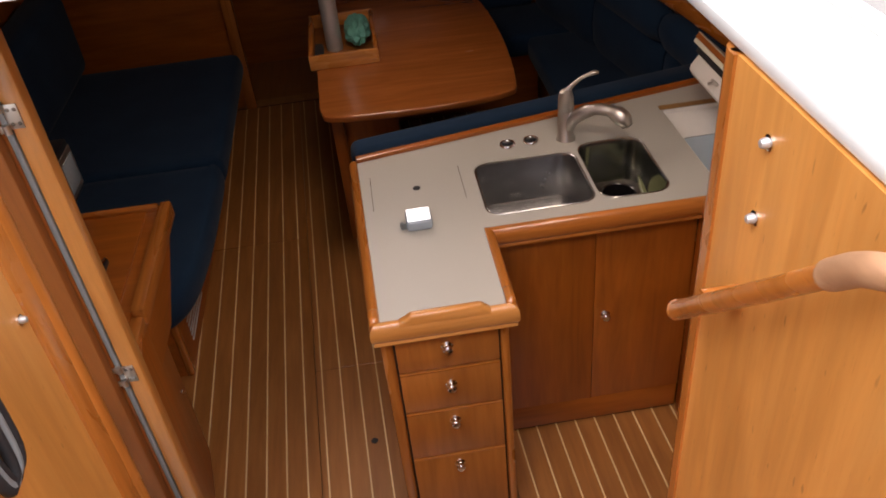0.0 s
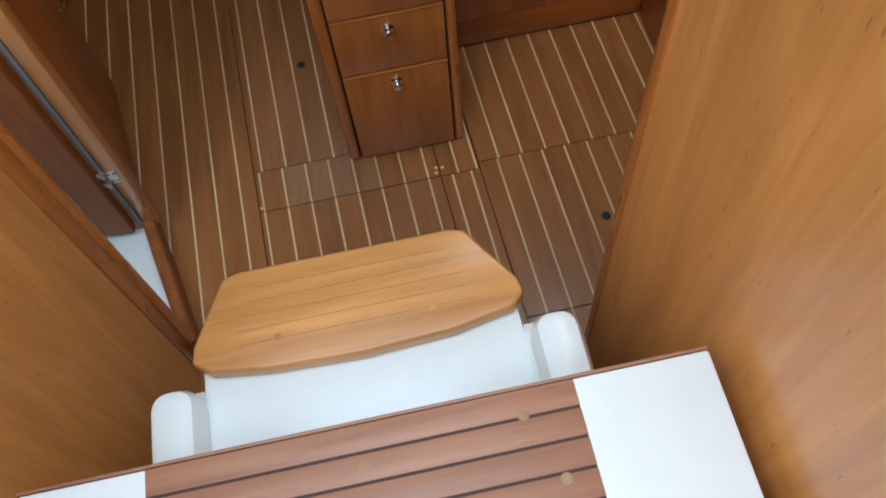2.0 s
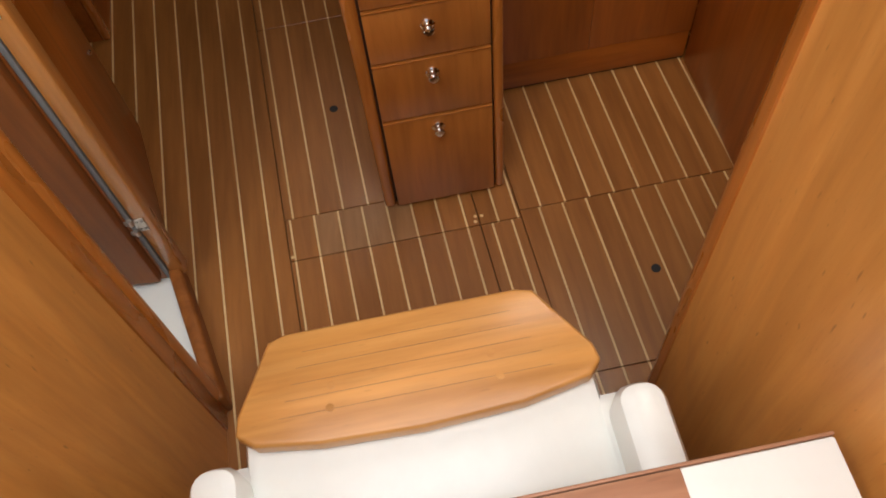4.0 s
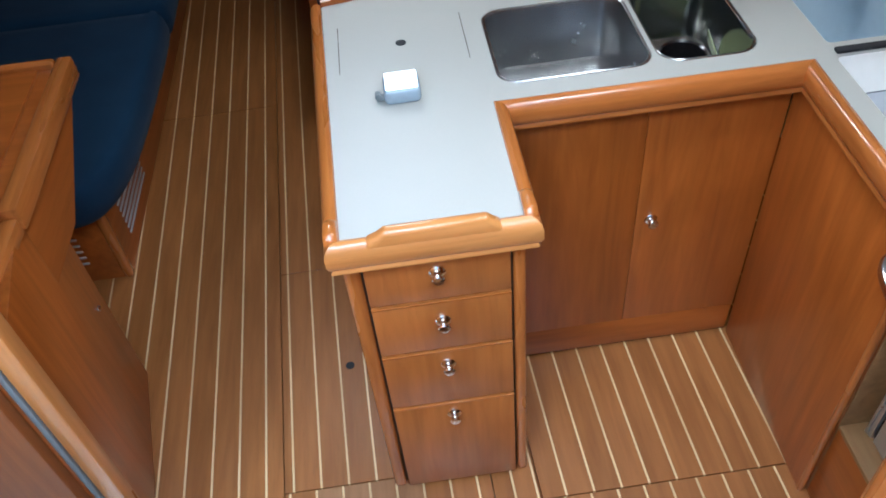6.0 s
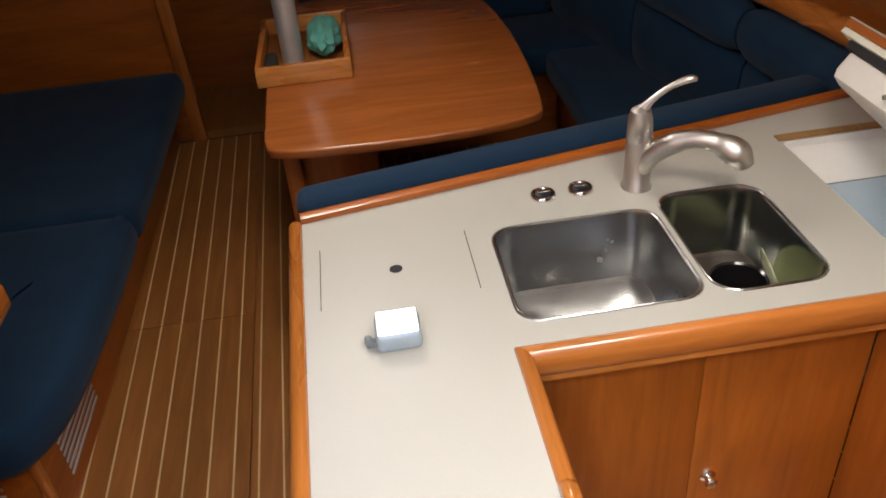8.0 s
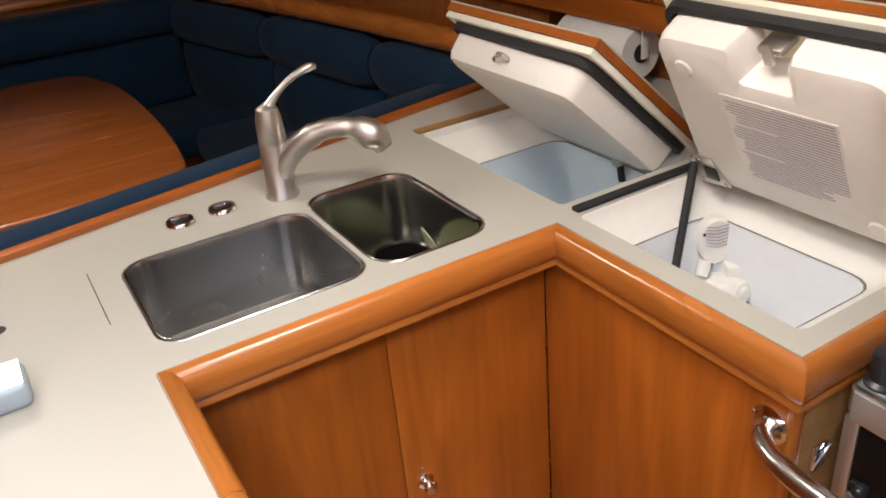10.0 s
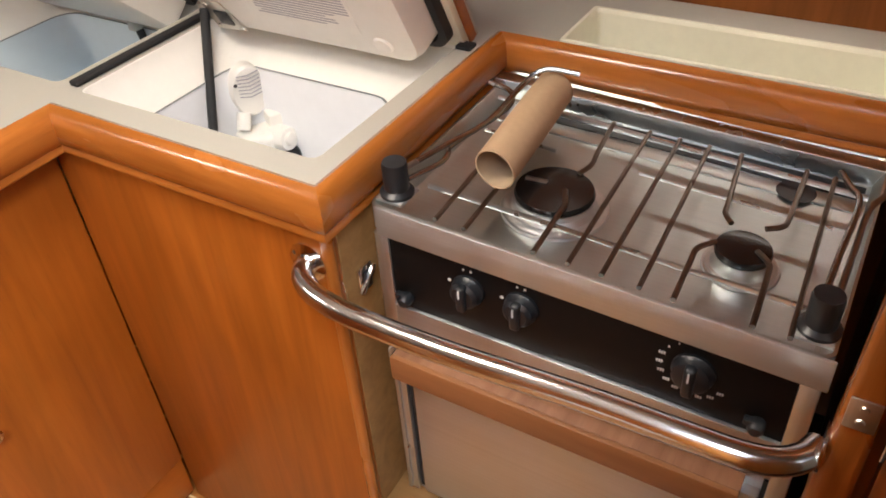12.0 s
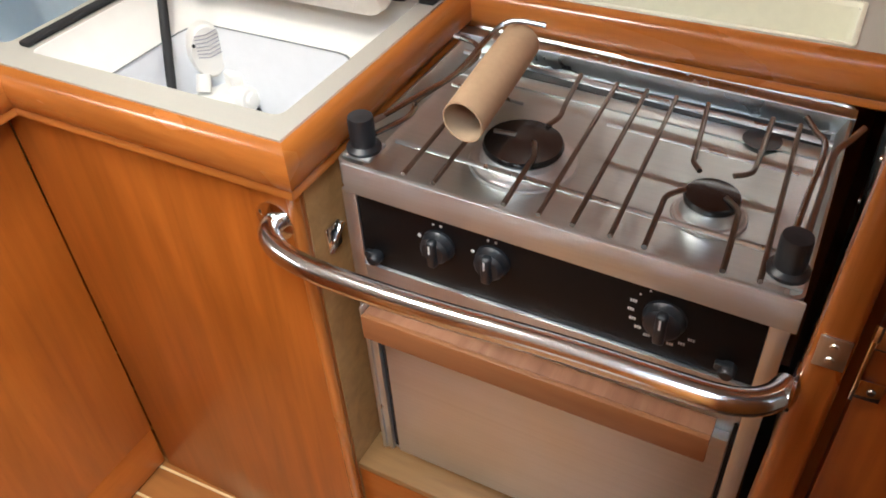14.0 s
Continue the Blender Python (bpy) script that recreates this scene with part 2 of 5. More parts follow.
def glow(name, col, strength):
    m = Mat(name, 0.4)
    m.color(col)
    m.b.inputs["Emission Color"].default_value = (*col, 1)
    m.b.inputs["Emission Strength"].default_value = strength
    return m.m


WHITE_TOP = glow("emissive_white_top", (0.95, 0.97, 1.0), 2.2)
STRIPG = glow("lit_strip_diffuser", (1.0, 0.94, 0.84), 0.35)
LAMPG = glow("lit_lamp_glass", (1.0, 0.88, 0.70), 4.0)


# ---- mesh helpers ----
def take(bm, other):
    """Adds the mesh of other to bm."""
    me = bpy.data.meshes.new("tmp")
    other.to_mesh(me)
    other.free()
    bm.from_mesh(me)
    bpy.data.meshes.remove(me)
    return bm


def join(*bms):
    out = bmesh.new()
    for b in bms:
        take(out, b)
    return out


def soft(bm, bev, seg=2):
    if bev:
        edges = [e for e in bm.edges if len(e.link_faces) == 2 and e.calc_face_angle(0) > 0.6]
        bmesh.ops.bevel(bm, geom=edges, offset=bev, segments=seg, profile=0.5, affect="EDGES", clamp_overlap=True)
    return bm


def bx(x0, x1, y0, y1, z0, z1, bev=0.0, seg=2):
    bm = bmesh.new()
    bmesh.ops.create_cube(bm, size=1.0)
    for v in bm.verts:
        v.co = Vector((x0 + (v.co.x + 0.5) * (x1 - x0), y0 + (v.co.y + 0.5) * (y1 - y0), z0 + (v.co.z + 0.5) * (z1 - z0)))
    return soft(bm, bev, seg)


def prism(poly, z0, z1, bev=0.0, seg=2):
    bm = bmesh.new()
    lo = [bm.verts.new((x, y, z0)) for x, y in poly]
    hi = [bm.verts.new((x, y, z1)) for x, y in poly]
    n = len(poly)
    bm.faces.new(hi)
    bm.faces.new(lo[::-1])
    for i in range(n):
        bm.faces.new((lo[i], lo[(i + 1) % n], hi[(i + 1) % n], hi[i]))
    bmesh.ops.recalc_face_normals(bm, faces=bm.faces)
    if bev:
        edges = [e for e in bm.edges if e.calc_face_angle(0) > 0.9]
        bmesh.ops.bevel(bm, geom=edges, offset=bev, segments=seg, profile=0.5, affect="EDGES", clamp_overlap=True)
    return bm


def rrect(x0, x1, y0, y1, r, n=5):
    out = []
    for cx, cy, a in ((x1 - r, y1 - r, 0), (x0 + r, y1 - r, 90), (x0 + r, y0 + r, 180), (x1 - r, y0 + r, 270)):
        for i in range(n + 1):
            t = radians(a + 90 * i / n)
            out.append((cx + r * math.cos(t), cy + r * math.sin(t)))
    return out


def inside(p, poly):
    hit, n = False, len(poly)
    for i in range(n):
        (x0, y0), (x1, y1) = poly[i], poly[(i + 1) % n]
        if (y0 > p[1]) != (y1 > p[1]) and p[0] < (x1 - x0) * (p[1] - y0) / (y1 - y0) + x0:
            hit = not hit
    return hit


def plate(outer, holes, z0, z1):
    """A flat slab with holes through it."""
    from mathutils import geometry
    pts, edges = [], []
    for ring in (outer, *holes):
        k = len(pts)
        pts += [Vector(p) for p in ring]
        edges += [(k + i, k + (i + 1) % len(ring)) for i in range(len(ring))]
    vs, es, fs, *_ = geometry.delaunay_2d_cdt(pts, edges, [], 0, 1e-6)
    bm = bmesh.new()
    hi = [bm.verts.new((v.x, v.y, z1)) for v in vs]
    lo = [bm.verts.new((v.x, v.y, z0)) for v in vs]
    count = {}
    for f in fs:
        c = (sum(vs[i].x for i in f) / len(f), sum(vs[i].y for i in f) / len(f))
        if inside(c, outer) and not any(inside(c, h) for h in holes):
            bm.faces.new([hi[i] for i in f])
            bm.faces.new([lo[i] for i in reversed(f)])
            for i in range(len(f)):
                k = tuple(sorted((f[i], f[(i + 1) % len(f)])))
                count[k] = count.get(k, 0) + 1
    for (a, b), n in count.items():
        if n == 1:
            bm.faces.new((hi[a], hi[b], lo[b], lo[a]))
    bmesh.ops.delete(bm, geom=[v for v in bm.verts if not v.link_faces], context="VERTS")
    bmesh.ops.recalc_face_normals(bm, faces=bm.faces)
    return bm


def loft(rings, cap0=True, cap1=True):
    bm = bmesh.new()
    rows = [[bm.verts.new(p) for p in r] for r in rings]
    n = len(rows[0])
    for a, b in zip(rows, rows[1:]):
        for i in range(n):
            bm.faces.new((a[i], a[(i + 1) % n], b[(i + 1) % n], b[i]))
    if cap0:
        bm.faces.new(rows[0][::-1])
    if cap1:
        bm.faces.new(rows[-1])
    bmesh.ops.recalc_face_normals(bm, faces=bm.faces)
    return bm


def tube(points, r, seg=10):
    pts = [Vector(p) for p in points]
    rings = []
    up = Vector((0.13, 0.21, 0.97))
    for i, p in enumerate(pts):
        d = (pts[min(i + 1, len(pts) - 1)] - pts[max(i - 1, 0)]).normalized()
        u = d.cross(up)
        if u.length < 0.1:
            u = d.cross(Vector((1, 0, 0)))
        u.normalize()
        w = u.cross(d).normalized()
        rr = r[i] if isinstance(r, (list, tuple)) else r
        rings.append([p + rr * (math.cos(2 * math.pi * k / seg) * u + math.sin(2 * math.pi * k / seg) * w) for k in range(seg)])
    return loft(rings)


def curve_points(pts, n=6):
    """A smooth line through the points."""
    P = [Vector(p) for p in pts]
    P = [2 * P[0] - P[1]] + P + [2 * P[-1] - P[-2]]
    out = []
    for i in range(1, len(P) - 2):
        for k in range(n):
            t = k / n
            a, b, c, d = P[i - 1], P[i], P[i + 1], P[i + 2]
            out.append(0.5 * (2 * b + (c - a) * t + (2 * a - 5 * b + 4 * c - d) * t * t + (3 * b - a - 3 * c + d) * t ** 3))
    out.append(P[-2])
    return out


def lathe(profile, m, seg=20):
    """profile: (radius, height) pairs turned round the z axis of m."""
    rings = [[m @ Vector((r * math.cos(2 * math.pi * k / seg), r * math.sin(2 * math.pi * k / seg), z)) for k in range(seg)] for r, z in profile]
    return loft(rings)


def sweep(profile, path):
    """Straight mitred lengths of moulding along a line in plan; profile: (distance to the line's right, height)."""
    P = [Vector(p) for p in path]
    rights = []
    for a, b in zip(P, P[1:]):
        d = (b - a).normalized()
        rights.append(Vector((d.y, -d.x)))
    mit = []
    for i in range(len(P)):
        if i == 0:
            mit.append(rights[0])
        elif i == len(P) - 1:
            mit.append(rights[-1])
        else:
            s = rights[i - 1] + rights[i]
            mit.append(s / (1 + rights[i - 1].dot(rights[i])))
    out = []
    for i in range(len(P) - 1):
        out.append(loft([[(*(P[k] + o * mit[k]), z) for o, z in profile] for k in (i, i + 1)]))
    return out


def turned(bm, m):
    bmesh.ops.transform(bm, matrix=m, verts=bm.verts)
    return bm


# ---- things and parts ----
def thing(name, label, category, at=(0, 0, 0), group="", kind=""):
    ob = new(name)
    ob.location = at
    ob.empty_display_size = 0.1
    return tagged(ob, label, category, group, kind)


def origin(ob):
    p = Vector((0, 0, 0))
    while ob:
        p += ob.location
        ob = ob.parent
    return p


def part(name, bm, material, parent=None, label="", smooth=True):
    me = bpy.data.meshes.new(name)
    if parent:
        bmesh.ops.translate(bm, vec=-origin(parent), verts=bm.verts)
    bm.to_mesh(me)
    bm.free()
    me.materials.append(material)
    if smooth:
        me.shade_smooth()
        me.set_sharp_from_angle(angle=radians(38))
    ob = new(name, me)
    if parent:
        ob.parent = parent
    if label:
        ob["label"] = label
    return ob


def single(name, bm, material, label, category, group="", kind=""):
    return tagged(part(name, bm, material), label, category, group, kind)


def struct(name, bm, material, label, category="structure"):
    return tagged(part(name, bm, material), label, category, "", "structure")

# ---- structure: hull, bulkheads, deck ----
struct("ground", bx(-40, 40, -40, 40, -3.2, -3.0), plain("grey_water", (0.10, 0.13, 0.14), 0.2), "grey-green harbour water round the boat", "water")
floor = struct("floor", bx(-1.75, 1.75, -1.9, 3.2, -0.09, -0.014), SEAM_SHADE, "dark subfloor under teak and holly cabin sole", "floor")
CEIL = plate([(-1.82, -0.48), (1.88, -0.48), (1.88, 5.3), (-1.82, 5.3)], [], 1.92, 1.97)
struct("ceiling", CEIL, HEAD, "off-white vinyl deckhead over the cabin", "ceiling")
struct("wall_port", join(bx(-1.8, -1.72, -1.9, -0.5, -0.09, 1.848), bx(-1.8, -1.72, -0.5, 5.2, -0.09, 1.919)), W_Z, "varnished wood lining of the hull side", "wall")
struct("wall_starboard", join(bx(1.78, 1.86, -1.9, -0.5, -0.09, 1.848), bx(1.78, 1.86, -0.5, 5.2, -0.09, 1.919)), W_Z, "varnished wood lining of the hull side", "wall")
struct("wall_bow", bx(-1.8, 1.86, 5.2, 5.28, -0.09, 1.919), W_Z, "varnished wood panel closing the bow", "wall")
struct("wall_aft", bx(-1.8, 1.86, -1.98, -1.9, -0.09, 1.45), WHITE, "white fibreglass bulkhead under the cockpit sill", "wall")
struct("wall_head_aft", bx(-1.72, -0.50, -1.20, -1.16, 0.0, 1.86), WHITE, "white panel closing the toilet compartment", "wall")
struct("floor_fore_cabin", bx(-1.75, 1.75, 3.26, 5.2, -0.09, 0.0), DECK, "teak floor of the fore cabin", "floor")

# unseen strips added to stop light leaking in between deck and ceiling
struct("coachroof_edge", join(bx(-1.82, -0.75, -0.499, -0.481, 1.8685, 1.97), bx(0.75, 1.88, -0.499, -0.481, 1.8745, 1.97)), WHITE, "white strips closing the gap between deck and ceiling", "trim")
# deck round the open companionway
struct("deck_starboard", bx(0.454, 0.578, -2.6, -0.5, 1.849, 1.868, 0.005), WHITE, "white fibreglass coaming beside the companionway", "deck")
struct("deck_ridge", bx(0.578, 0.592, -2.6, -0.5, 1.849, 1.882, 0.005), WHITE, "raised white ridge along the coaming", "deck")
struct("deck_nonskid", bx(0.592, 2.2, -2.6, -0.5, 1.849, 1.874, 0.004), DECKG, "weathered grey nonskid side deck", "deck")
# the hole is made up, to pass sky light to the toilet compartment
struct("deck_port", plate([(-2.2, -2.6), (-0.485, -2.6), (-0.485, -0.5), (-2.2, -0.5)], [rrect(-1.25, -0.72, -1.10, -0.62, 0.05, 4)], 1.849, 1.868), WHITE, "white fibreglass coaming and side deck", "deck")
struct("cockpit_sill", bx(-0.485, 0.455, -2.6, -1.9, 1.37, 1.45, 0.015), WHITE, "white fibreglass cockpit sill behind the steps", "deck")

# starboard companionway bulkhead with its nosing
BH = struct("wall_companionway_starboard", bx(0.452, 0.482, -1.90, -0.744, 0.0, 1.847), P_Z, "pale varnished wood bulkhead beside the steps", "wall")
part("nosing", join(*sweep([(-0.019, 0), (0.019, 0), (0.019, 1.847), (-0.019, 1.847)], [(0.467, -0.744), (0.467, -0.727)])), E_Z, BH)
part("edge_bead", tube([(0.467, -0.725, 0.0), (0.467, -0.725, 1.847)], 0.018, 14), E_Z, BH)
# port companionway bulkhead
BP = struct("wall_companionway_port", bx(-0.515, -0.485, -1.90, -0.541, 0.0, 1.847), P_Z, "pale varnished wood bulkhead beside the steps", "wall")
part("edge_strip", bx(-0.520, -0.480, -0.540, -0.480, 0.0, 1.847, 0.005), E_Z, BP)
part("edge_bead", tube([(-0.497, -0.478, 0.0), (-0.497, -0.478, 1.847)], 0.024, 16), E_Z, BP)


def bolt(x, y, z, turn=-90):
    t = thing("cap_nut", "small polished steel cap nut on the bulkhead", "bolt", (x, y, z), "cap nuts on the bulkhead")
    part("washer", lathe([(0.009, 0), (0.009, 0.002), (0.006, 0.003)], pose(x, y, z, 0, turn, 0), 14), CHROME, t)
    part("dome", lathe([(0.0062, 0.002), (0.0058, 0.007), (0.0045, 0.0105), (0.001, 0.012)], pose(x, y, z, 0, turn, 0), 14), MAST, t)


bolt(0.452, -0.838, 1.793)
bolt(0.452, -0.836, 1.699)
bolt(-0.485, -0.560, 1.497, 90)

rail = thing("grab_rail", "varnished round wooden grab rail on the bulkhead", "handrail", (0.462, -0.9, 1.66))
part("bar", tube(curve_points([(0.405, -0.774, 1.523), (0.405, -0.784, 1.532), (0.405, -0.92, 1.668), (0.405, -1.046, 1.796)]), [0.0095] + [0.0138 - 0.00017 * k for k in range(30)], 14), E_Y, rail)
part("worn_end", tube(curve_points([(0.405, -1.036, 1.786), (0.405, -1.050, 1.800), (0.405, -1.075, 1.824), (0.410, -1.098, 1.838), (0.44, -1.13, 1.846)]), [0.0085, 0.0105, 0.012, 0.0132] + [0.0140] * 30, 14), BARE, rail, "bare wood where the varnish has worn off")
part("standoff", tube([(0.407, -0.83, 1.585), (0.456, -0.83, 1.585)], 0.014, 12), E_Y, rail)


rp = thing("hanging_rope", "loop of dark grey rope hanging by the bulkhead", "rope", (-0.47, -0.76, 1.42))
for k in range(3):
    part("rope_loop", tube(curve_points([(-0.474 + 0.006 * k, -0.74 - 0.012 * k, 1.846), (-0.470, -0.725 - 0.012 * k, 1.60), (-0.468, -0.73 - 0.014 * k, 1.44), (-0.468, -0.755 - 0.010 * k, 1.405), (-0.469, -0.785 - 0.008 * k, 1.45), (-0.472, -0.79 - 0.008 * k, 1.846)], 6), 0.008, 10), RUBBER if k != 1 else GREY, rp)

# port: sill, door jamb and open door of the toilet compartment
sill = struct("threshold", soft(prism([(-0.600, -0.086), (-0.566, -0.086), (-0.520, -0.262), (-0.480, -0.430), (-0.462, -0.494), (-0.494, -0.494), (-0.513, -0.440), (-0.556, -0.268)], 0.0, 0.088), 0.011, 3), D_Z, "low varnished wood threshold of a doorway", "threshold")
struct("floor_head", prism([(-1.72, -1.16), (-0.520, -1.16), (-0.520, -0.42), (-0.600, -0.10), (-0.66, 0.10), (-1.72, 0.10)], 0.0, 0.055), PAN, "white moulded pan floor of the toilet compartment", "floor")
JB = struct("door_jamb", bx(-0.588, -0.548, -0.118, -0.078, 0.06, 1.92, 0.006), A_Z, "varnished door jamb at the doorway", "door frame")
part("seal_strip", bx(-0.600, -0.5885, -0.122, -0.104, 0.06, 1.90, 0.002), GREY, JB, "grey rubber seal")
part("rebate_strip", bx(-0.626, -0.6005, -0.1215, -0.100, 0.06, 1.90, 0.003), W_Z, JB)
door = thing("door_1", "dark wooden door standing open into the toilet compartment", "door", (-0.62, -0.12, 0.09), "", "structure")
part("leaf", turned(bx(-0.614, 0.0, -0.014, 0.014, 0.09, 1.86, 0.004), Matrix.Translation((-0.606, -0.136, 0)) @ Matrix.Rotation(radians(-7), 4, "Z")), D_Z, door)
for hz in (0.305, 0.960, 1.612):
    h = part("hinge", join(bx(-0.588, -0.562, -0.1215, -0.1180, hz - 0.024, hz + 0.024, 0.001), tube([(-0.592, -0.126, hz - 0.030), (-0.592, -0.126, hz - 0.012)], 0.0065, 10), tube([(-0.592, -0.126, hz + 0.012), (-0.592, -0.126, hz + 0.030)], 0.0065, 10), bx(-0.618, -0.592, -0.128, -0.124, hz - 0.028, hz - 0.013, 0.001), bx(-0.618, -0.592, -0.128, -0.124, hz + 0.013, hz + 0.028, 0.001)), SATIN, door, "polished steel hinge")
    for dx in (-0.568, -0.580):
        for dz in (-0.014, 0.014):
            part("screw", lathe([(0.004, 0), (0.003, 0.0015), (0.0005, 0.002)], pose(dx, -0.1215, hz + dz, 90, 0, 0), 8), ROD, h)

# port: chart table with its lower panel
ct = thing("chart_table", "varnished cherry chart table with raised edging", "desk", (-0.9, 0.4, 0))
part("lower_panel", prism([(-0.598, -0.078), (-0.700, 0.470), (-0.725, 0.470), (-0.625, -0.078)], 0.0, 0.80, 0.004), W_Z, ct)
part("end_panel", bx(-1.715, -0.72, 0.445, 0.47, 0.0, 0.62), W_Z, ct)
part("wall_panel", prism([(-0.598, -0.078), (-0.612, 0.0), (-0.64, 0.0), (-0.625, -0.078)], 0.80, 1.915, 0.003), W_Z, ct)
part("bracket", join(loft([[(-0.665, 0.47, 0.60), (-0.665, 0.785, 0.775), (-0.665, 0.785, 0.80), (-0.665, 0.20, 0.80), (-0.665, 0.20, 0.60)], [(-0.690, 0.47, 0.60), (-0.690, 0.785, 0.775), (-0.690, 0.785, 0.80), (-0.690, 0.20, 0.80), (-0.690, 0.20, 0.60)]])), W_Y, ct)
part("tabletop", bx(-1.70, -0.685, -0.07, 0.80, 0.80, 0.822, 0.003), W_X, ct)
part("desk_lid", bx(-1.35, -0.72, 0.20, 0.77, 0.823, 0.835, 0.003), W_X, ct)
part("edge_trim", join(bx(-0.686, -0.645, 0.262, 0.815, 0.778, 0.838, 0.010), bx(-0.686, -0.650, 0.10, 0.262, 0.778, 0.818, 0.008)), E_Y, ct)
part("edge_trim", bx(-1.70, -0.687, 0.782, 0.815, 0.778, 0.838, 0.010), E_X, ct)


def knob_on(parent, x, y, z, d, label="chrome push knob"):
    """A small chrome push knob; d: the way it faces in plan, in degrees."""
    m = pose(x, y, z, 0, 0, d) @ pose(0, 0, 0, 0, 90, 0)
    k = part("knob", lathe([(0.0160, 0), (0.0160, 0.003), (0.0125, 0.006), (0.0080, 0.008), (0.0070, 0.013), (0.0115, 0.019), (0.0125, 0.0225), (0.0100, 0.0250), (0.001, 0.0260)], m, 18), CHROME, parent, label)
    return k


part("stud", lathe([(0.0085, 0), (0.0085, 0.002), (0.006, 0.005), (0.001, 0.0065)], pose(-0.6868, 0.402, 0.372, 0, 0, 10) @ pose(0, 0, 0, 0, 90, 0), 14), CHROME, ct, "chrome stud")
inst = thing("instrument", "silver-framed instrument unit beside the chart table", "instrument", (-1.0, 0.98, 0.84))
part("case", bx(-1.06, -0.99, 0.90, 1.06, 0.80, 0.99, 0.008), KNOB, inst)
part("bezel", join(bx(-0.991, -0.984, 0.91, 1.05, 0.82, 0.97, 0.004)), SATIN, inst)
part("screen", bx(-0.985, -0.981, 0.925, 1.035, 0.84, 0.95, 0.002), GLASSB, inst)
single("book_rack", join(prism([(-1.12, 0.86), (-0.98, 0.86), (-0.98, 0.885), (-1.12, 0.885)], 0.80, 1.10, 0.012)), W_Z, "rounded wooden rack end beside the chart table", "rack")
clip = thing("desk_latch", "black latch with silver edge on the chart table", "latch", (-0.80, 0.45, 0.835))
part("body", bx(-0.815, -0.785, 0.40, 0.51, 0.835, 0.852, 0.004), KNOB, clip)
part("lever", tube([(-0.80, 0.42, 0.852), (-0.795, 0.46, 0.866), (-0.79, 0.50, 0.858)], 0.005, 8), CHROME, clip)

# ---- companionway steps ----
st = thing("companionway_steps", "white moulded companionway steps with wooden treads", "steps", (0, -1.1, 0))
TREAD = [(-0.172, -0.728), (0.165, -0.728), (0.19, -0.735), (0.252, -0.835), (0.256, -0.860), (0.235, -0.880), (0.14, -0.898), (0, -0.904), (-0.14, -0.898), (-0.225, -0.886), (-0.252, -0.866), (-0.248, -0.840), (-0.198, -0.736)]
part("tread", prism(TREAD, 0.772, 0.802, 0.006, 3), P_X, st)
for px, py in ((0.11, -0.82), (0.115, -0.855), (-0.115, -0.82), (-0.12, -0.852)):
    part("wooden_plug", lathe([(0.006, 0.0), (0.006, 0.0008), (0.001, 0.001)], pose(px, py, 0.802), 12), P_X, st)
for k in range(5):
    gy = -0.762 - 0.023 * k
    part("anti_slip_groove", bx(-0.150 - 0.010 * k, 0.150 + 0.010 * k, gy - 0.0004, gy + 0.0004, 0.8021, 0.8024), PALEEND, st)
part("lower_tread", prism([(x * 1.02, y + 0.118) for x, y in TREAD], 0.52, 0.55, 0.006, 3), P_X, st)
part("bottom_tread", prism([(x * 1.04, y + 0.23) for x, y in TREAD], 0.26, 0.29, 0.006, 3), P_X, st)
body = bx(-0.25, 0.25, -1.02, -0.80, 0.0, 0.77, 0.02)
take(body, loft([[(x, y, z) for x, y in rrect(-0.312, 0.322, -1.06, -0.885, 0.04, 4)] for z in (0.0, 0.70)] + [[(x, y, 0.755) for x, y in rrect(-0.30, 0.31, -1.06, -0.895, 0.04, 4)], [(x, y, 0.765) for x, y in rrect(-0.28, 0.29, -1.06, -0.91, 0.03, 4)]]))
part("moulding", body, WHITE, st)
for s in (-1, 1):
    x0, x1 = sorted((s * 0.245 + 0.005, s * 0.318 + 0.005))
    rings = []
    for z, g in ((0.72, 0.0), (0.805, 0.0), (0.823, 0.008), (0.830, 0.022)):
        rings.append([(x, y, z) for x, y in rrect(x0 + g, x1 - g, -1.07 + g * 0.2, -0.905 - g, max(0.008, 0.03 - g), 4)])
    part("side_wing", loft(rings), WHITE, st)
part("riser", bx(-0.40, 0.420, -1.40, -1.08, 0.0, 0.9725, 0.012), WHITE, st)
up = part("upper_tread", bx(-0.40, 0.424, -1.40, -1.0685, 0.973, 0.9950, 0.004), WHITE, st, "white step with teak slats")
part("front_edge", bx(-0.40, 0.424, -1.0684, -1.064, 0.9735, 0.9968, 0.0015), TEAK_G, up)
part("caulk", bx(-0.250, 0.257, -1.396, -1.0690, 0.989, 0.9955), SEAM_SHADE, up)
for k in range(9):
    y1 = -1.0690 - 0.0352 * k
    part("slat", bx(-0.251, 0.258, y1 - 0.0325, y1, 0.981, 0.9965, 0.0025), TEAK_G, up)
for px, py in ((0.0, -1.13), (0.19, -1.11), (-0.17, -1.16), (0.22, -1.19), (-0.02, -1.27)):
    part("wooden_plug", lathe([(0.007, 0), (0.007, 0.0008), (0.001, 0.001)], pose(px, py + 0.010, 0.9965), 12), PALEEND, up)

# ---- galley: worktop with sinks and iceboxes ----
SINK_L = rrect(0.335, 0.652, 0.372, 0.655, 0.045)
SINK_R = rrect(0.668, 0.876, 0.372, 0.692, 0.05)
FR = rrect(1.000, 1.365, -0.112, 0.312, 0.012, 2)
IC = rrect(1.005, 1.365, 0.362, 0.832, 0.012, 2)
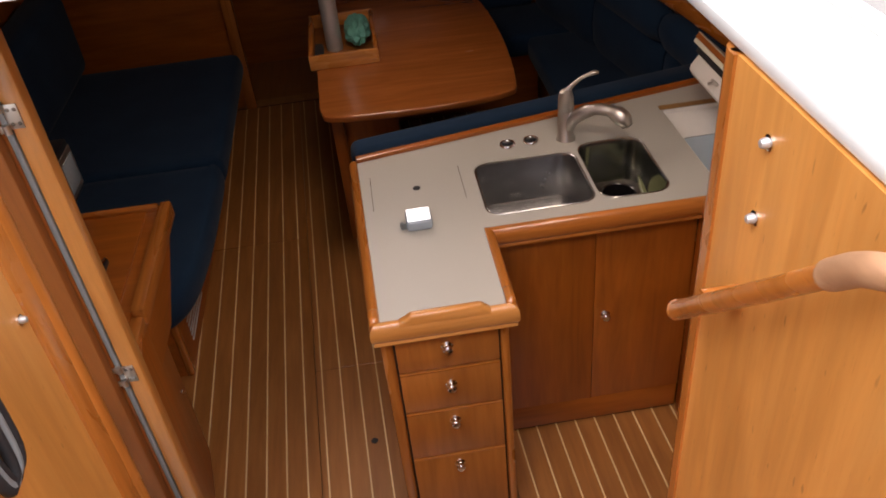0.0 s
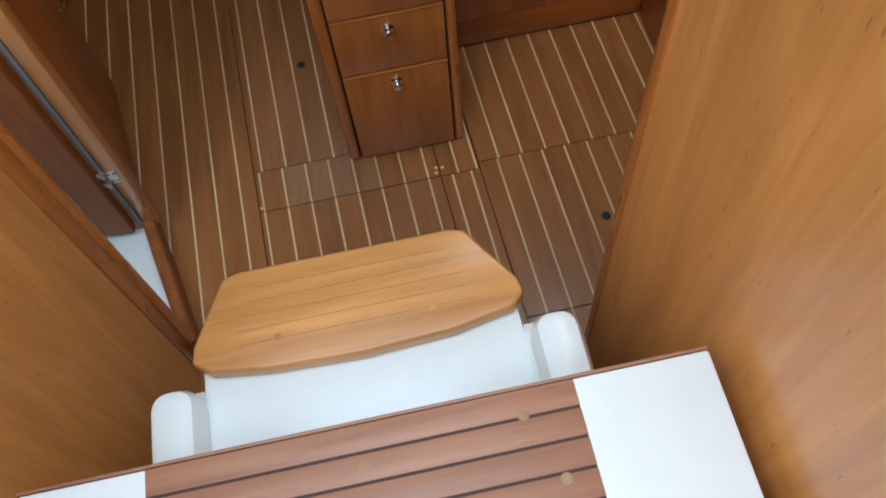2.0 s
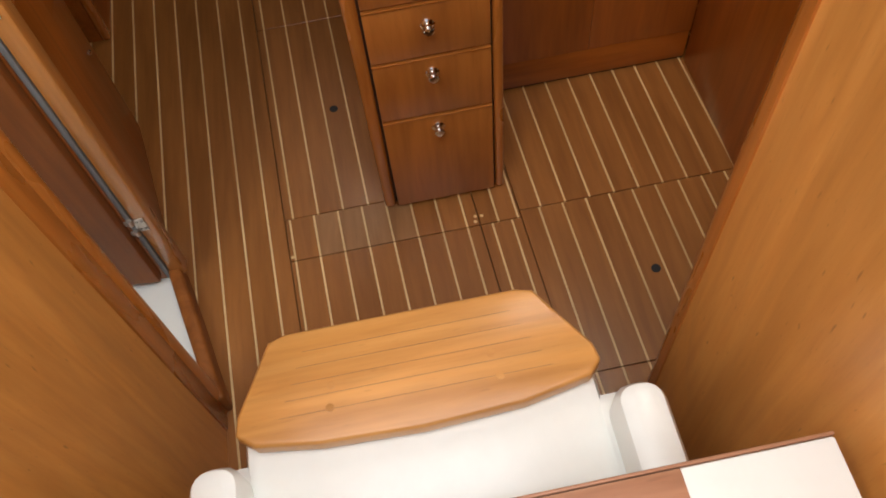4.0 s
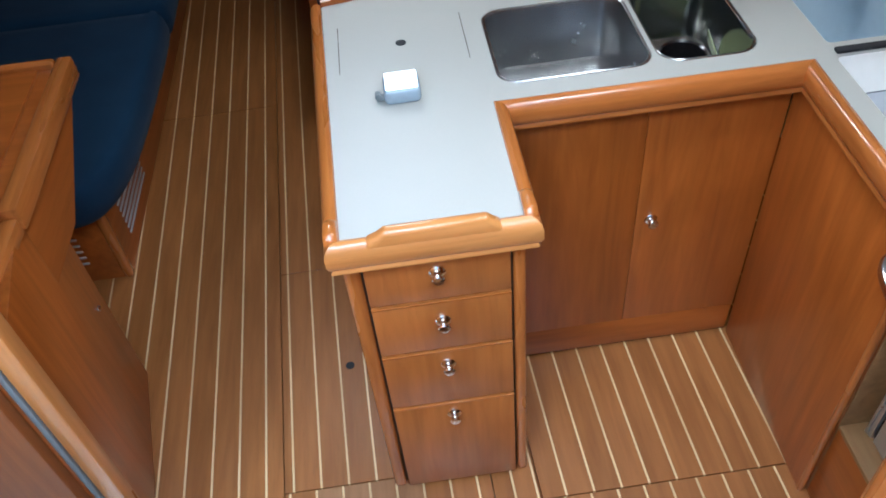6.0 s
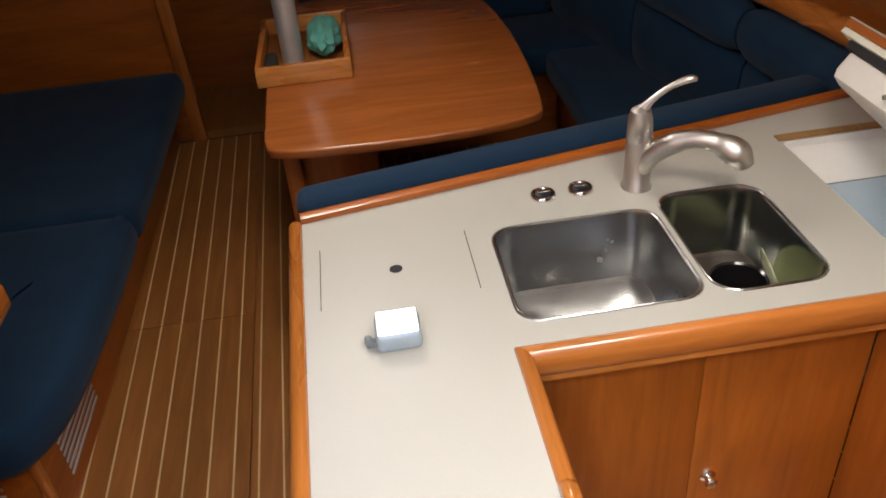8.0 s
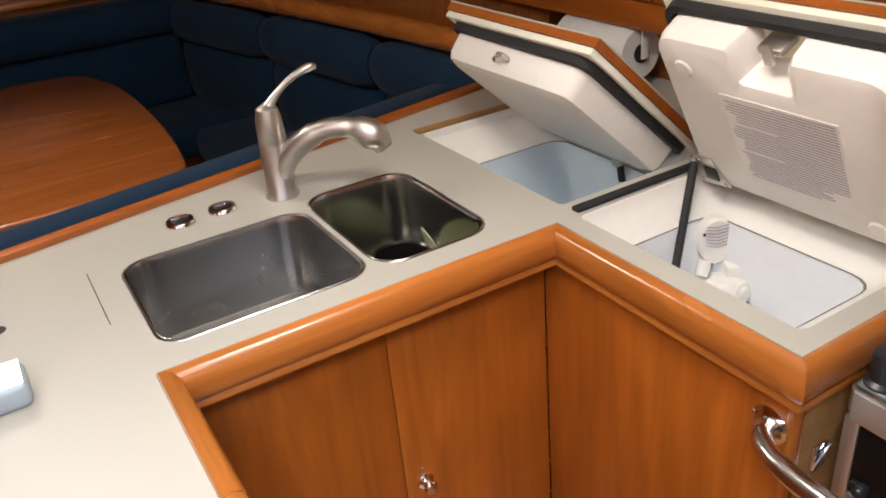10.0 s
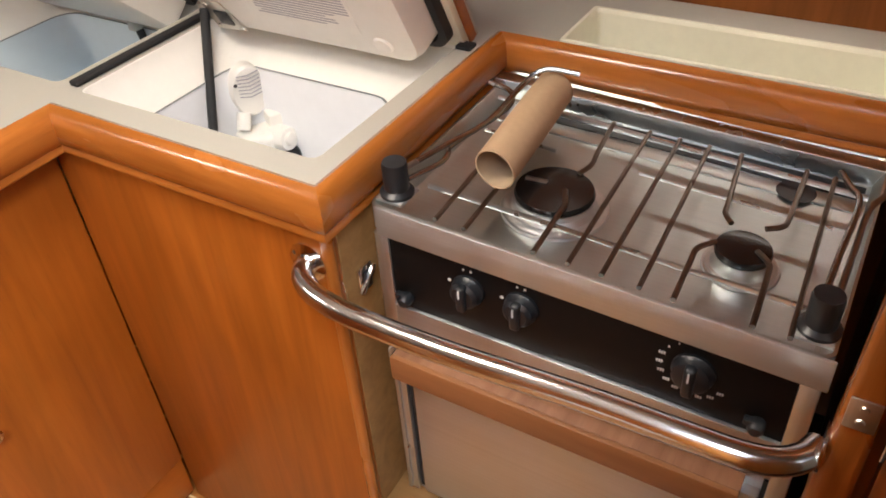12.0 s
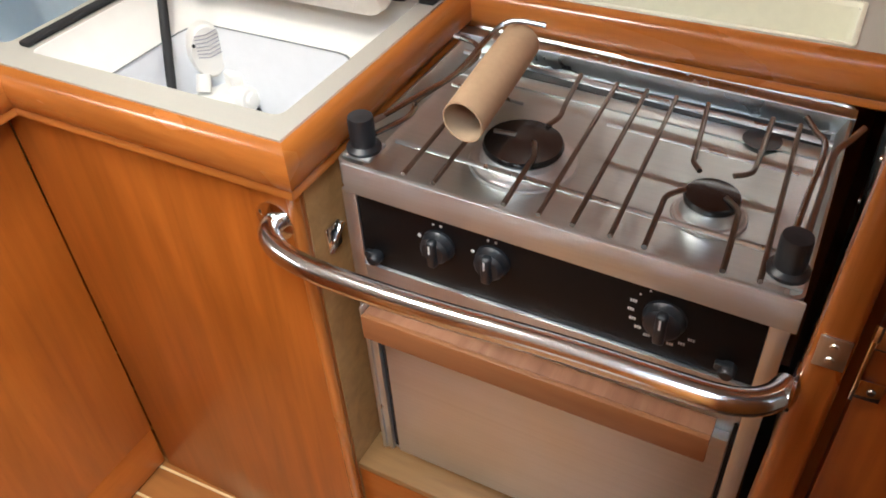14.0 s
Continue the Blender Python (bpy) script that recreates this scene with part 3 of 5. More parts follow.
BIN = rrect(1.418, 1.545, -0.678, -0.246, 0.004, 2)
OUT = [(-0.025, 0.770), (-0.006, -0.012), (0.310, -0.012), (0.310, 0.314), (0.957, 0.312), (0.953, -0.147), (1.406, -0.145), (1.402, -0.74), (1.62, -0.74), (1.62, 1.062), (1.30, 1.003)]
wt = thing("worktop", "cream laminate galley worktop with varnished wooden edging", "worktop", (0.6, 0.3, 0.87))
part("surface", plate(OUT, [SINK_L, SINK_R, FR, IC, BIN], 0.870, 0.900), WORKTOP, wt)
PROF = [(-0.001, 0.8985), (0.002, 0.905), (0.010, 0.909), (0.019, 0.907), (0.026, 0.899), (0.029, 0.887), (0.029, 0.868), (0.025, 0.857), (0.0205, 0.853), (0.0235, 0.848), (0.0235, 0.843), (0.019, 0.8395), (-0.001, 0.8395)]
GAL = OUT[:8]
for i, b in enumerate(sweep(PROF, GAL)):
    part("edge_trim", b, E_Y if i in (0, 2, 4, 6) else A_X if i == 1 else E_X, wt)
FORE = [(-0.058, 0.762), (-0.025, 0.770), (1.30, 1.003), (1.62, 1.062)]
part("edge_trim", join(*sweep([(0.001, 0.8985), (0.001, 0.912), (-0.012, 0.916), (-0.024, 0.912), (-0.030, 0.90), (-0.030, 0.85), (0.001, 0.85)], FORE[1:])), W_X, wt)
# raised fiddle at the end of the peninsula, with lowered corners
fid = loft([[(x, -0.0385, 0.892), (x, -0.0385 + s, 0.892 + h), (x, -0.030, 0.898 + h * 1.02), (x, -0.018, 0.898 + h * 1.02), (x, -0.010, 0.892 + h), (x, -0.010, 0.892)] for x, h, s in ((0.040, 0.012, 0.001), (0.058, 0.020, 0.002), (0.072, 0.030, 0.003), (0.245, 0.030, 0.003), (0.256, 0.020, 0.002), (0.268, 0.012, 0.001))])
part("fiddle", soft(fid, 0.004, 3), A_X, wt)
for x, ya, yb in ((-0.020, -0.022, 0.040), (0.322, -0.022, 0.050)):
    ear = loft([[(x - 0.013, y, 0.892), (x - 0.012, y, 0.900 + h), (x, y, 0.906 + h), (x + 0.012, y, 0.900 + h), (x + 0.013, y, 0.892)] for y, h in ((ya, 0.006), (ya + 0.012, 0.016), (yb - 0.022, 0.016), (yb, 0.002))])
    part("fiddle_end", soft(ear, 0.003, 2), E_Y, wt)
# inspection lid cuts in the laminate
for x, y0, y1 in ((0.010, 0.480, 0.665), (0.287, 0.480, 0.665)):
    part("lid_joint", bx(x - 0.0008, x + 0.0008, y0, y1, 0.9002, 0.9007), SEAM_SHADE, wt)
part("finger_hole", lathe([(0.012, 0.0), (0.012, 0.0006), (0.0005, 0.0008)], pose(0.147, 0.572, 0.9003), 16), RUBBER, wt)


def basin(name, ring, depth, label, steel=SINKS):
    cx = sum(p[0] for p in ring) / len(ring)
    cy = sum(p[1] for p in ring) / len(ring)
    def r(s, z):
        return [(cx + (x - cx) * s, cy + (y - cy) * s, z) for x, y in ring]
    t = thing(name, label, "sink", (cx, cy, 0.9 - depth), "sinks in the worktop")
    bowl = loft([r(1.03, 0.8992), r(1.002, 0.9012), r(0.985, 0.8995), r(0.965, 0.888), r(0.95, 0.91 - depth + 0.03), r(0.90, 0.91 - depth + 0.008), r(0.80, 0.91 - depth), r(0.12, 0.906 - depth)], False, True)
    bmesh.ops.reverse_faces(bowl, faces=bowl.faces)
    sol = part("bowl", bowl, steel, t)
    mod = sol.modifiers.new("thickness", "SOLIDIFY")
    mod.thickness, mod.offset = 0.0012, 0
    d = part("drain", lathe([(0.030, 0.0), (0.028, 0.003), (0.022, 0.002), (0.012, -0.001), (0.001, -0.001)], pose(cx, cy, 0.909 - depth), 18), CHROME, t, "chrome drain")
    return t


basin("sink", SINK_L, 0.165, "square brushed steel sink set in the worktop")
basin("sink", SINK_R, 0.165, "small brushed steel sink holding dishes", SINKD)

# dishes in the small sink
bowl_b = thing("black_bowl", "round black bowl standing in the sink", "bowl", (0.735, 0.435, 0.746))
part("bowl", lathe([(0.025, 0.0), (0.030, 0.004), (0.044, 0.045), (0.050, 0.085), (0.051, 0.088), (0.047, 0.085), (0.040, 0.045), (0.026, 0.010), (0.001, 0.009)], pose(0.735, 0.438, 0.782), 24), ENAMEL, bowl_b)
for px, py, tilt, rz in ((0.838, 0.520, 66, 80), (0.800, 0.425, 10, 0)):
    pl = thing("plate", "pale green china plate leaning in the sink", "plate", (px, py, 0.78), "plates in the sink")
    part("dish", lathe([(0.001, 0.0), (0.030, 0.0), (0.052, 0.008), (0.053, 0.010), (0.030, 0.003), (0.001, 0.003)], pose(px, py, 0.80, tilt, 0, rz), 26), MINT, pl)

# mixer tap
tp = thing("mixer_tap", "satin nickel single-lever kitchen mixer tap", "tap", (0.652, 0.738, 0.90))
part("body", lathe([(0.031, 0.0), (0.031, 0.004), (0.0265, 0.010), (0.0255, 0.10), (0.0245, 0.104), (0.0245, 0.106), (0.0255, 0.108), (0.0235, 0.150), (0.019, 0.168), (0.008, 0.176), (0.001, 0.177)], pose(0.652, 0.738, 0.900), 22), SATIN, tp)
part("spout", tube(curve_points([(0.655, 0.733, 0.945), (0.675, 0.715, 0.985), (0.72, 0.685, 1.020), (0.765, 0.655, 1.025), (0.800, 0.630, 1.008), (0.815, 0.620, 0.985)]), [0.0215] * 12 + [0.0185] * 8 + [0.023, 0.025, 0.0265, 0.0275, 0.0275, 0.0265, 0.024, 0.022, 0.02, 0.019, 0.018][:11], 16), SATIN, tp)
part("spray_face", lathe([(0.0165, 0.002), (0.0155, -0.002), (0.001, -0.003)], look((0.815, 0.620, 0.985), (0.826, 0.611, 0.962)), 16), KNOB, tp)
part("lever", tube(curve_points([(0.650, 0.738, 1.060), (0.668, 0.734, 1.085), (0.700, 0.727, 1.112), (0.733, 0.720, 1.126), (0.748, 0.717, 1.126)]), [0.0165, 0.0145, 0.0125, 0.0105, 0.0090, 0.0080, 0.0072, 0.0066, 0.0062, 0.0060, 0.0058, 0.0058, 0.0060, 0.0062, 0.0064, 0.0068, 0.0072, 0.0076, 0.0078, 0.0076, 0.0072, 0.0066, 0.0060, 0.0054, 0.0040], 12), SATIN, tp)
for x, y in ((0.462, 0.748), (0.540, 0.752)):
    v = thing("deck_fitting", "round chrome fitting set in the worktop", "fitting", (x, y, 0.9), "chrome fittings behind the sink")
    part("ring", lathe([(0.027, 0.0), (0.027, 0.004), (0.024, 0.008), (0.019, 0.009), (0.017, 0.006)], pose(x, y, 0.9), 22), CHROME, v)
    part("cap", lathe([(0.0168, 0.0), (0.0165, 0.0085), (0.010, 0.011), (0.001, 0.0112)], pose(x, y, 0.9), 18), KNOB, v, "dark ribbed centre")
    part("grip_bar", bx(x - 0.013, x + 0.013, y - 0.003, y + 0.003, 0.910, 0.914, 0.001), CHROME, v)

# small block whose emissive top face renders pure white
lt = thing("block_lamp", "small white-topped block on the worktop", "lamp", (0.135, 0.375, 0.90))
part("case", bx(0.098, 0.172, 0.345, 0.412, 0.9005, 0.935, 0.010, 3), GLASSB, lt, "grey-blue plastic case")
part("lens", bx(0.103, 0.167, 0.350, 0.407, 0.9352, 0.9385, 0.0014), WHITE_TOP, lt, "lit white lens")
part("lug", join(bx(0.082, 0.098, 0.362, 0.376, 0.902, 0.914, 0.003), tube([(0.086, 0.362, 0.914), (0.086, 0.376, 0.914)], 0.006, 10)), GREY, lt)


# iceboxes: flange, liner and hinged lids
def icebox(ring, name, label, inset, zf=0.83, deep=0.52, mat=LINER):
    """A moulded funnel down to a joint at height zf, then the liner; inset: of the joint, at the four sides."""
    x0, x1 = min(p[0] for p in ring), max(p[0] for p in ring)
    y0, y1 = min(p[1] for p in ring), max(p[1] for p in ring)
    t = thing(name, label, "icebox", ((x0 + x1) / 2, (y0 + y1) / 2, deep))

    def q(k, g, z, r):
        a, b, c, d = (k * v for v in inset)
        return [(x, y, z) for x, y in rrect(x0 + a + g, x1 - b - g, y0 + c + g, y1 - d - g, r, 4)]

    fl = loft([q(0, 0.0005, 0.8995, 0.012), q(0, 0.002, 0.8985, 0.012), q(0, 0.004, 0.884, 0.014), q(0.35, 0.0, 0.868, 0.02), q(0.92, 0, zf + 0.004, 0.035), q(1, 0, zf, 0.04)], False, False)
    bmesh.ops.reverse_faces(fl, faces=fl.faces)
    part("flange", fl, LIDW, t, "white moulded flange")
    ln = loft([q(1, 0, zf, 0.04), q(1, 0.002, zf - 0.012, 0.04), q(1, 0.014, deep + 0.05, 0.045), q(1, 0.040, deep, 0.05)], False, True)
    bmesh.ops.reverse_faces(ln, faces=ln.faces)
    part("liner", ln, mat, t, "pale blue-white liner")
    part("liner_joint", loft([q(1, -0.0012, zf + 0.0016, 0.040), q(1, 0.0004, zf + 0.0024, 0.040), q(1, 0.0016, zf + 0.0006, 0.040)], False, False), GREY, t, "grey joint round the liner")
    return t


ice2 = icebox(FR, "icebox", "open white icebox with a pale liner in the worktop", (0.030, 0.095, 0.067, 0.040))
icebox(IC, "icebox", "open white icebox with a pale blue liner in the worktop", (0.030, 0.054, 0.040, 0.083), 0.83, 0.50, LINERB)
single("icebox_seal", bx(1.005, 1.372, 0.318, 0.336, 0.9005, 0.909, 0.003), RUBBER, "black rubber seal strip between the iceboxes", "seal")
single("rabbet_strip", bx(1.000, 1.38, 0.834, 0.858, 0.9003, 0.9045, 0.001), PALEEND, "bare wooden strip along the icebox opening", "trim")
single("rabbet_strip", bx(1.330, 1.352, -0.138, -0.114, 0.9003, 0.906, 0.001), RUBBER, "black rubber pad at the lid hinge", "seal")

fanu = thing("cold_plate_fan", "white plastic cooling fan unit inside the icebox", "cooling unit", (1.252, 0.232, 0.68))
FM = Matrix.Translation((1.256, 0.249, 0.010)) @ Matrix.Rotation(radians(-28), 4, "Z")
part("vent_plate", turned(loft([[(0.031 * math.cos(a) * s, y, 0.785 + 0.046 * math.sin(a) * s) for a in [k * math.pi / 10 for k in range(20)]] for y, s in ((0.010, 1.0), (-0.010, 1.0), (-0.014, 0.92))]), FM), LIDW, fanu)
for k in range(7):
    part("vent_slot", turned(tube([(-0.019, -0.0150, 0.781 + 0.006 * k), (0, -0.0153, 0.776 + 0.0065 * k), (0.019, -0.0150, 0.780 + 0.0065 * k)], 0.0009, 6), FM), INKGREY, fanu)
part("motor", turned(join(bx(-0.045, 0.030, -0.070, -0.008, 0.682, 0.726, 0.012, 3), lathe([(0.022, 0), (0.022, 0.024), (0.019, 0.034), (0.012, 0.034), (0.010, 0.040), (0.001, 0.041)], pose(0.016, -0.046, 0.708, 80, 0, 25), 18), bx(0.012, 0.040, -0.045, -0.012, 0.722, 0.748, 0.006), tube([(-0.03, -0.03, 0.73), (-0.02, -0.02, 0.755)], 0.012, 10)), FM), LIDW, fanu)
part("gasket_ring", turned(lathe([(0.021, -0.012), (0.023, 0.006), (0.019, 0.020), (0.012, 0.018), (0.001, 0.01)], pose(0.032, -0.056, 0.672, 62, 0, -25), 18), FM), KNOB, fanu)
for sx, sz in ((-0.023, 0.803),):
    part("screw", turned(lathe([(0.003, 0), (0.003, 0.002), (0.0005, 0.0022)], pose(sx, -0.0145, sz, 90, 0, 0), 8), FM), RUBBER, fanu)


def lid(y0, y1, length, theta, hx, hz, label, detail):
    """A thick insulated lid hinged along x = hx; theta: degrees it is lifted."""
    t = thing("insulated_hatch", label, "hatch", (hx, (y0 + y1) / 2, hz), "icebox hatches")
    M = Matrix.Translation((hx, 0, hz)) @ Matrix.Rotation(radians(theta), 4, "Y")
    def put(bm):
        return turned(bm, M)
    w = -length
    part("laminate_top", put(bx(w, 0, y0, y1, 0.0, 0.004, 0.001)), WORKTOP, t)
    part("plywood_core", put(bx(w + 0.001, -0.001, y0 + 0.001, y1 - 0.001, -0.016, -0.0002)), W_Y, t, "orange plywood core with a pale edge")
    part("backing_plate", put(bx(w + 0.004, -0.004, y0 + 0.004, y1 - 0.004, -0.030, -0.0165, 0.002)), CREAM, t)
    ring = []
    for z, g in ((-0.0305, 0.014), (-0.046, 0.016), (-0.048, 0.026), (-0.0305, 0.030)):
        ring.append([(x, y, z) for x, y in rrect(w + g, -g, y0 + g, y1 - g, 0.03, 4)])
    part("rubber_seal", put(loft(ring, False, False)), RUBBER, t, "black rubber seal")
    my = (y0 + y1) / 2
    depth = 0.098 if detail else 0.105
    plug = []
    for z, g, n in ((-0.031, 0.028, 0.046), (-depth + 0.02, 0.031, 0.050), (-depth + 0.006, 0.036, 0.056), (-depth, 0.048, 0.066)):
        if detail:
            a = rrect(w + g, -g, y0 + g, y1 - g, 0.032, 5)
            k = [i for i in range(len(a)) if a[i][0] < w + g + 0.033 and a[i][1] > my][-1] + 1
            notch = [(w + g, my + n), (w + g + 0.012, my + n - 0.008), (w + g + 0.055, my + n - 0.010), (w + g + 0.060, my + n - 0.016), (w + g + 0.060, my - n + 0.016), (w + g + 0.055, my - n + 0.010), (w + g + 0.012, my - n + 0.008), (w + g, my - n)]
            a = a[:k] + notch + a[k:]
        else:
            a = rrect(w + g, -g, y0 + g, y1 - g, 0.024, 5)
        plug.append([(x, y, z) for x, y in a])
    part("insulated_plug", put(loft(plug)), LIDW, t, "white moulded insulation plug")
    if detail:
        my = (y0 + y1) / 2
        part("latch_tongue", put(join(bx(w + 0.030, w + 0.066, my - 0.008, my + 0.008, -0.075, -0.068, 0.002), bx(w + 0.040, w + 0.052, my - 0.020, my + 0.020, -0.069, -0.0305, 0.003))), SATIN, t, "steel latch tongue")
        part("label_sheet", put(bx(w + 0.118, -0.088, -0.010, 0.188, -0.0992, -0.0982)), LIDW, t, "printed instruction label")
        rnd = random.Random(4)
        for k in range(30):
            u = w + 0.123 + k * (length - 0.218) / 30
            a, b = -0.006, 0.184
            if k in (0, 9, 19):
                b = 0.10
            elif k > 24:
                a = 0.02 + 0.03 * rnd.random()
            part("text_line", put(bx(u, u + 0.0021, a, b - 0.02 * rnd.random(), -0.0997, -0.0993)), INKGREY, t)
        part("corner_dimple", put(lathe([(0.017, 0), (0.014, -0.003), (0.001, -0.004)], pose(-0.072, y0 + 0.085, -0.0984), 16)), LIDW, t)
        part("corner_dimple", put(lathe([(0.017, 0), (0.014, -0.003), (0.001, -0.004)], pose(w + 0.085, y1 - 0.085, -0.0984), 16)), LIDW, t)
        hp = part("hinge_plate", put(prism([(-0.098, y1 - 0.030), (-0.100, y1 - 0.072), (-0.040, y1 - 0.098), (-0.030, y1 - 0.030)], -0.1012, -0.0983, 0.001)), SATIN, t, "steel hinge plate")
        part("pivot_pad", put(bx(-0.080, -0.050, y1 - 0.078, y1 - 0.050, -0.1045, -0.1010, 0.003)), KNOB, hp, "dark pivot block")
        for su, sv_ in ((-0.090, 0.040), (-0.042, 0.040), (-0.044, 0.088)):
            part("screw", put(lathe([(0.004, 0), (0.003, -0.0018), (0.0005, -0.002)], pose(su, y1 - sv_, -0.1012), 8)), CHROME, hp)
    else:
        my = (y0 + y1) / 2
        part("latch_tongue", put(join(bx(w + 0.008, w + 0.030, my - 0.010, my + 0.010, -0.075, -0.066, 0.002), tube([(w + 0.02, my, -0.07), (w + 0.005, my, -0.085)], 0.005, 8))), SATIN, t, "steel latch tongue")
    return t


lid(0.382, 0.836, 0.372, 43, 1.378, 0.905, "cream icebox lid propped half open", False)
lid(-0.125, 0.330, 0.385, 62.5, 1.378, 0.905, "cream icebox lid standing open with printed label", True)


def strut(pts, label):
    t = thing("lid_stay", label, "lid stay", pts[1], "icebox lid stays")
    part("rod", tube(pts, 0.0075, 10), RUBBER, t)
    part("end_joint", join(lathe([(0.009, -0.006), (0.009, 0.006), (0.001, 0.007)], Matrix.Translation(pts[0]), 12)), SATIN, t)
    return t


strut([(1.256, 0.304, 0.930), (1.105, 0.213, 0.668)], "thin black stay holding up the icebox lid")
stay = strut([(1.298, 0.540, 0.850), (1.302, 0.534, 0.800)], "short stay with steel joint under the icebox lid")
part("bracket", join(bx(1.290, 1.300, 0.520, 0.585, 0.850, 0.862, 0.002), bx(1.284, 1.306, 0.530, 0.548, 0.835, 0.868, 0.002)), SATIN, stay, "steel hinge bracket")

# ---- galley: cabinets ----
dc = thing("drawer_cabinet", "cherry drawer cabinet at the end of the galley peninsula", "cabinet", (0.15, 0.4, 0))
part("carcass", join(bx(-0.002, 0.304, 0.012, 0.85, 0.0, 0.868)), W_Z, dc)
for x in (-0.001, 0.303):
    part("corner_post", soft(bx(x - 0.015 if x < 0.1 else x - 0.011, x + 0.016 if x < 0.1 else x + 0.013, -0.001, 0.034, 0.004, 0.839), 0.010, 3), E_Z, dc)
part("toe_rail", bx(0.0162, 0.2918, 0.006, 0.0118, 0.0, 0.012), D_Z, dc)
for z0, z1, kz in ((0.709, 0.830, 0.785), (0.555, 0.702, 0.645), (0.364, 0.548, 0.503), (0.014, 0.357, 0.316)):
    dr = part("drawer", bx(0.0205, 0.2865, -0.006, 0.0116, z0, z1, 0.0025), V_Z, dc)
    part("lip", bx(0.0205, 0.2865, -0.0085, -0.004, z1 - 0.004, z1 + 0.0015, 0.001), E_X, dr)
    knob_on(dr, 0.152, -0.006, kz, -90)
# dark strips that paint the shade into the gaps beside the drawers
for g0, g1 in ((0.0152, 0.0215), (0.2855, 0.2925)):
    part("drawer_gap", bx(g0, g1, 0.0100, 0.0119, 0.014, 0.836), SEAM_SHADE, dc)

sc = thing("sink_cabinet", "cherry cabinet with two doors under the sinks", "cabinet", (0.63, 0.5, 0))
part("carcass", join(bx(0.3045, 0.944, 0.345, 0.80, 0.0, 0.70), bx(0.3045, 0.944, 0.345, 0.358, 0.70, 0.8695), bx(0.3045, 0.944, 0.79, 0.80, 0.70, 0.8695)), W_Z, sc)
part("bottom_rail", bx(0.3045, 0.9415, 0.334, 0.3448, 0.012, 0.115, 0.002), W_X, sc)
# dark strip for the shade under the bottom rail
part("toe_gap", bx(0.3045, 0.9415, 0.3425, 0.3449, 0.0, 0.0118), SEAM_SHADE, sc)
part("side_rail", bx(0.3045, 0.345, 0.334, 0.3448, 0.117, 0.839, 0.002), W_Z, sc)
for x0, x1 in ((0.347, 0.638), (0.6395, 0.9424)):
    d = part("cabinet_door", bx(x0, x1, 0.331, 0.3446, 0.1175, 0.839, 0.002), W_Z, sc)
    if x0 > 0.5:
        knob_on(d, 0.675, 0.331, 0.492, -90)
ic = thing("icebox_cabinet", "plain cherry cabinet below the iceboxes", "cabinet", (1.1, 0.1, 0))
part("front_panel", bx(0.9425, 0.962, -0.158, 0.3305, 0.0, 0.839, 0.003), W_Z, ic)
part("end_panel", bx(0.9622, 1.42, -0.158, -0.142, 0.0, 0.839, 0.002), PALEEND, ic, "bare wooden end beside the stove")
part("corner_strip", tube([(0.9495, -0.152, 0.0), (0.9495, -0.152, 0.839)], 0.0085, 12), E_Z, ic)
lc = thing("gimbal_bracket", "small chrome bracket beside the stove", "bracket", (0.985, -0.16, 0.75))
part("plate", bx(0.984, 1.012, -0.1635, -0.1585, 0.716, 0.756, 0.002), CHROME, lc)
part("slot", bx(0.991, 1.005, -0.1652, -0.1634, 0.724, 0.748, 0.001), KNOB, lc)
part("catch_pin", tube([(0.984, -0.166, 0.722), (1.012, -0.168, 0.752)], 0.0035, 8), CHROME, lc)

# ---- stove ----
sv = thing("stove", "stainless steel two-burner gimballed marine stove with oven", "stove", (1.19, -0.44, 0.2925))
Y0, Y1, XF, XB = -0.704, -0.180, 1.002, 1.385
tray = loft([[(x, y, z) for x, y in rrect(XF + g, XB - g, Y0 + g, Y1 - g, 0.012, 4)] for g, z in ((0.0, 0.816), (0.0, 0.850), (0.003, 0.8505), (0.005, 0.848), (0.014, 0.826), (0.022, 0.8235))])
part("hob_tray", tray, STEEL_T, sv)
part("front_rim", bx(XF - 0.004, XF, Y0 - 0.003, Y1 - 0.010, 0.810, 0.851, 0.0015), STEEL_Y, sv)
part("back_plate", bx(1.350, 1.3535, Y0 - 0.003, Y1 + 0.012, 0.822, 0.8495, 0.0008), STEEL_X, sv, "upright steel back plate")
part("back_lip", bx(1.349, 1.3720, Y0 - 0.003, Y1 + 0.012, 0.8497, 0.8515, 0.0006), STEEL_X, sv)
# thin bar of paler steel puts the lip's bright edge line into colour
part("lip_edge", tube([(1.3485, Y0 - 0.003, 0.8508), (1.3485, Y1 + 0.012, 0.8508)], 0.0013, 8), STEEL_Y, sv)
part("casing", bx(XF + 0.012, XB, Y0 + 0.006, Y1 - 0.006, 0.2925, 0.815), STEEL_Z, sv)
for y0, y1 in ((Y0 + 0.002, Y0 + 0.022), (Y1 - 0.022, Y1 - 0.002)):
    part("side_post", bx(XF + 0.001, XF + 0.012, y0, y1, 0.300, 0.8155, 0.0015), STEEL_Z, sv)
pn = part("control_panel", bx(XF + 0.003, XF + 0.0119, Y0 + 0.0222, Y1 - 0.0222, 0.704, 0.8190, 0.001), PANEL, sv, "black control panel")


